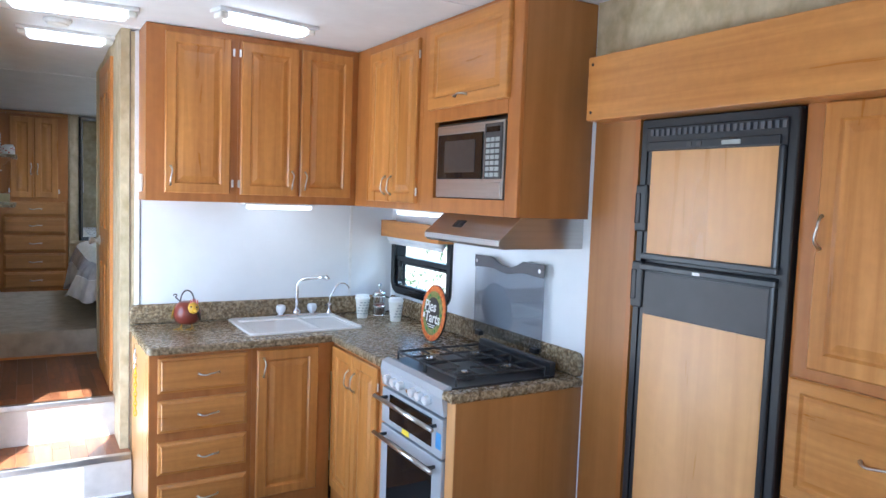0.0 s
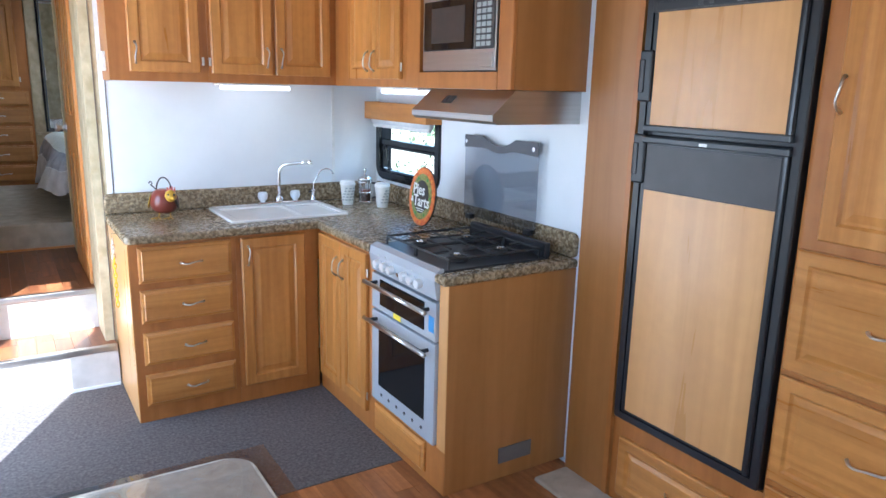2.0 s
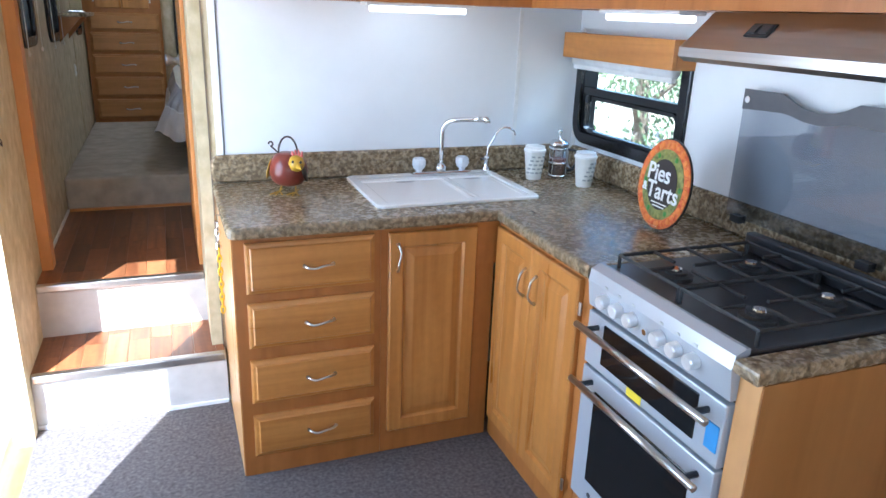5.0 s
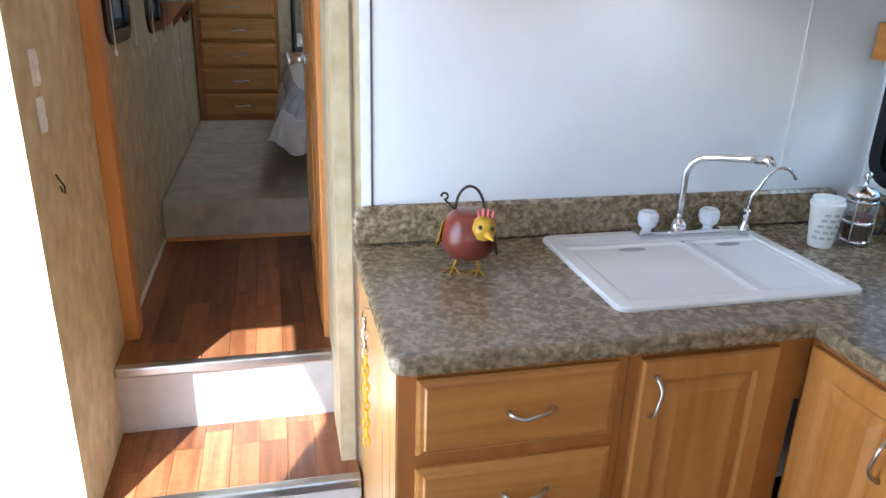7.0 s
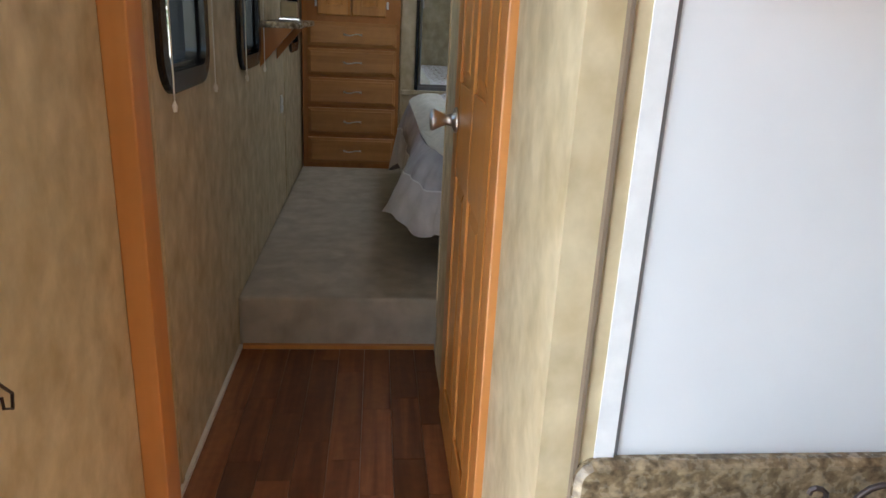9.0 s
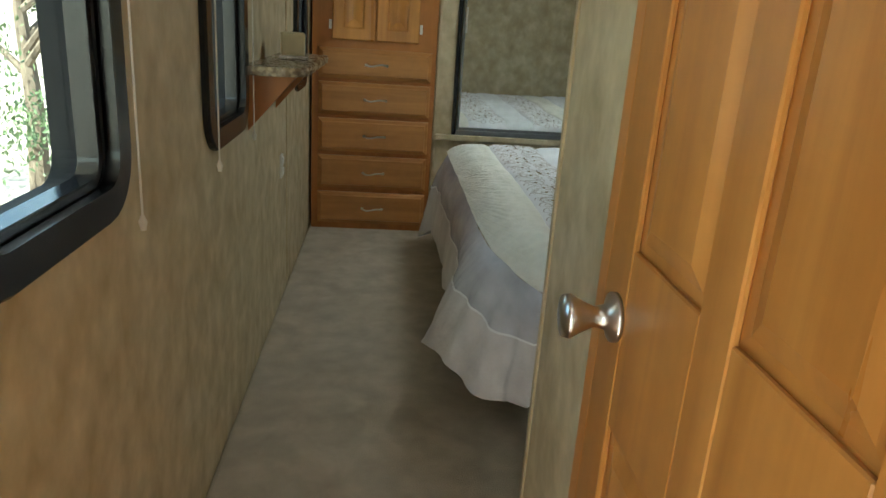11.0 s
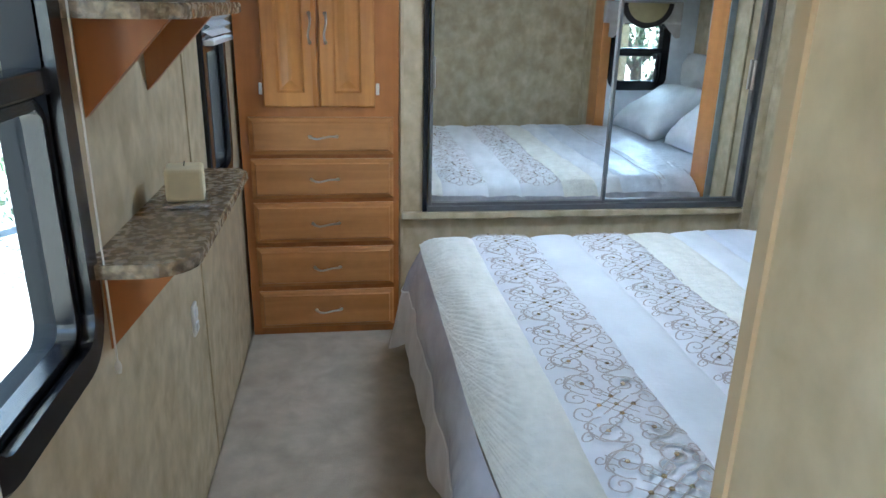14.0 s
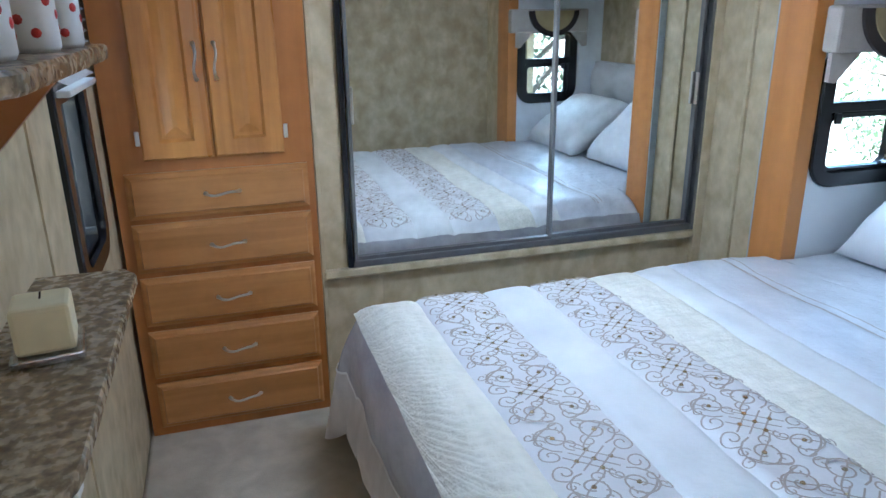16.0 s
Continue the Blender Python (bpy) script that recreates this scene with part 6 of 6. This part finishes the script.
part("pot", lathe([(0.22, 0), (0.30, 0.55), (0.34, 0.55), (0.35, 0.66), (0.31, 0.66), (0.28, 0.58)], 24), terracotta, pot, smooth=False)
tb = thing("plastic_table", pose(4.9, 6.9, -0.95), "round blue plastic garden table outside", "table")
part("tabletop", lathe([(0.5, 0.60), (0.52, 0.62), (0.5, 0.64)], 28), blue_mat, tb)
for a in (45, 135, 225, 315):
    part("leg", T([(0.38 * math.cos(radians(a)), 0.38 * math.sin(radians(a)), 0), (0.32 * math.cos(radians(a)), 0.32 * math.sin(radians(a)), 0.61)], 0.025, 8), blue_mat, tb)

# ---- laminate planks in the hall and on the lower tread ----
rngp = random.Random(5)
cuts = {}


def board_mesh(w, l, mat):
    key = (round(w, 3), round(l, 3), mat.name)
    if key not in cuts:
        b = B(0, key[0] - 0.0012, 0, key[1] - 0.0012, -0.012, 0.0)
        me = bpy.data.meshes.new("plank")
        b.to_mesh(me)
        b.free()
        me.materials.append(mat)
        cuts[key] = me
    return cuts[key]


def lay(parent, x0, x1, y0, y1, z, w, mat=plank):
    x, n = x0, 0
    while x < x1 - 0.003:
        ww = min(w, x1 - x)
        y = y0
        first = rngp.choice((0.12, 0.20, 0.28, 0.36))
        while y < y1 - 0.003:
            l = min(first if y == y0 else rngp.choice((0.30, 0.38, 0.46)), y1 - y)
            p = new("plank", board_mesh(ww, l, mat))
            p.parent = parent
            p.location = (x, y, z)
            y += l
        x += ww


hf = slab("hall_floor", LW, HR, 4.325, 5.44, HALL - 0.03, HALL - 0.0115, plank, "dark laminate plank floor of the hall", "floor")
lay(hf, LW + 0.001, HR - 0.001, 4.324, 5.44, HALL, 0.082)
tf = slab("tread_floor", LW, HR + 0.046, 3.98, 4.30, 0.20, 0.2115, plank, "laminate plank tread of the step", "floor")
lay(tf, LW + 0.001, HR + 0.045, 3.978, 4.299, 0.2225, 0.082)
lf = slab("lounge_floor", 0.4, 2.04, 0.3, 2.528, -0.02, -0.0125, plank_b, "warm laminate plank floor beside the rug", "floor")
lay(lf, 0.90, 2.03, 0.9, 2.527, -0.001, 0.085, plank_b)
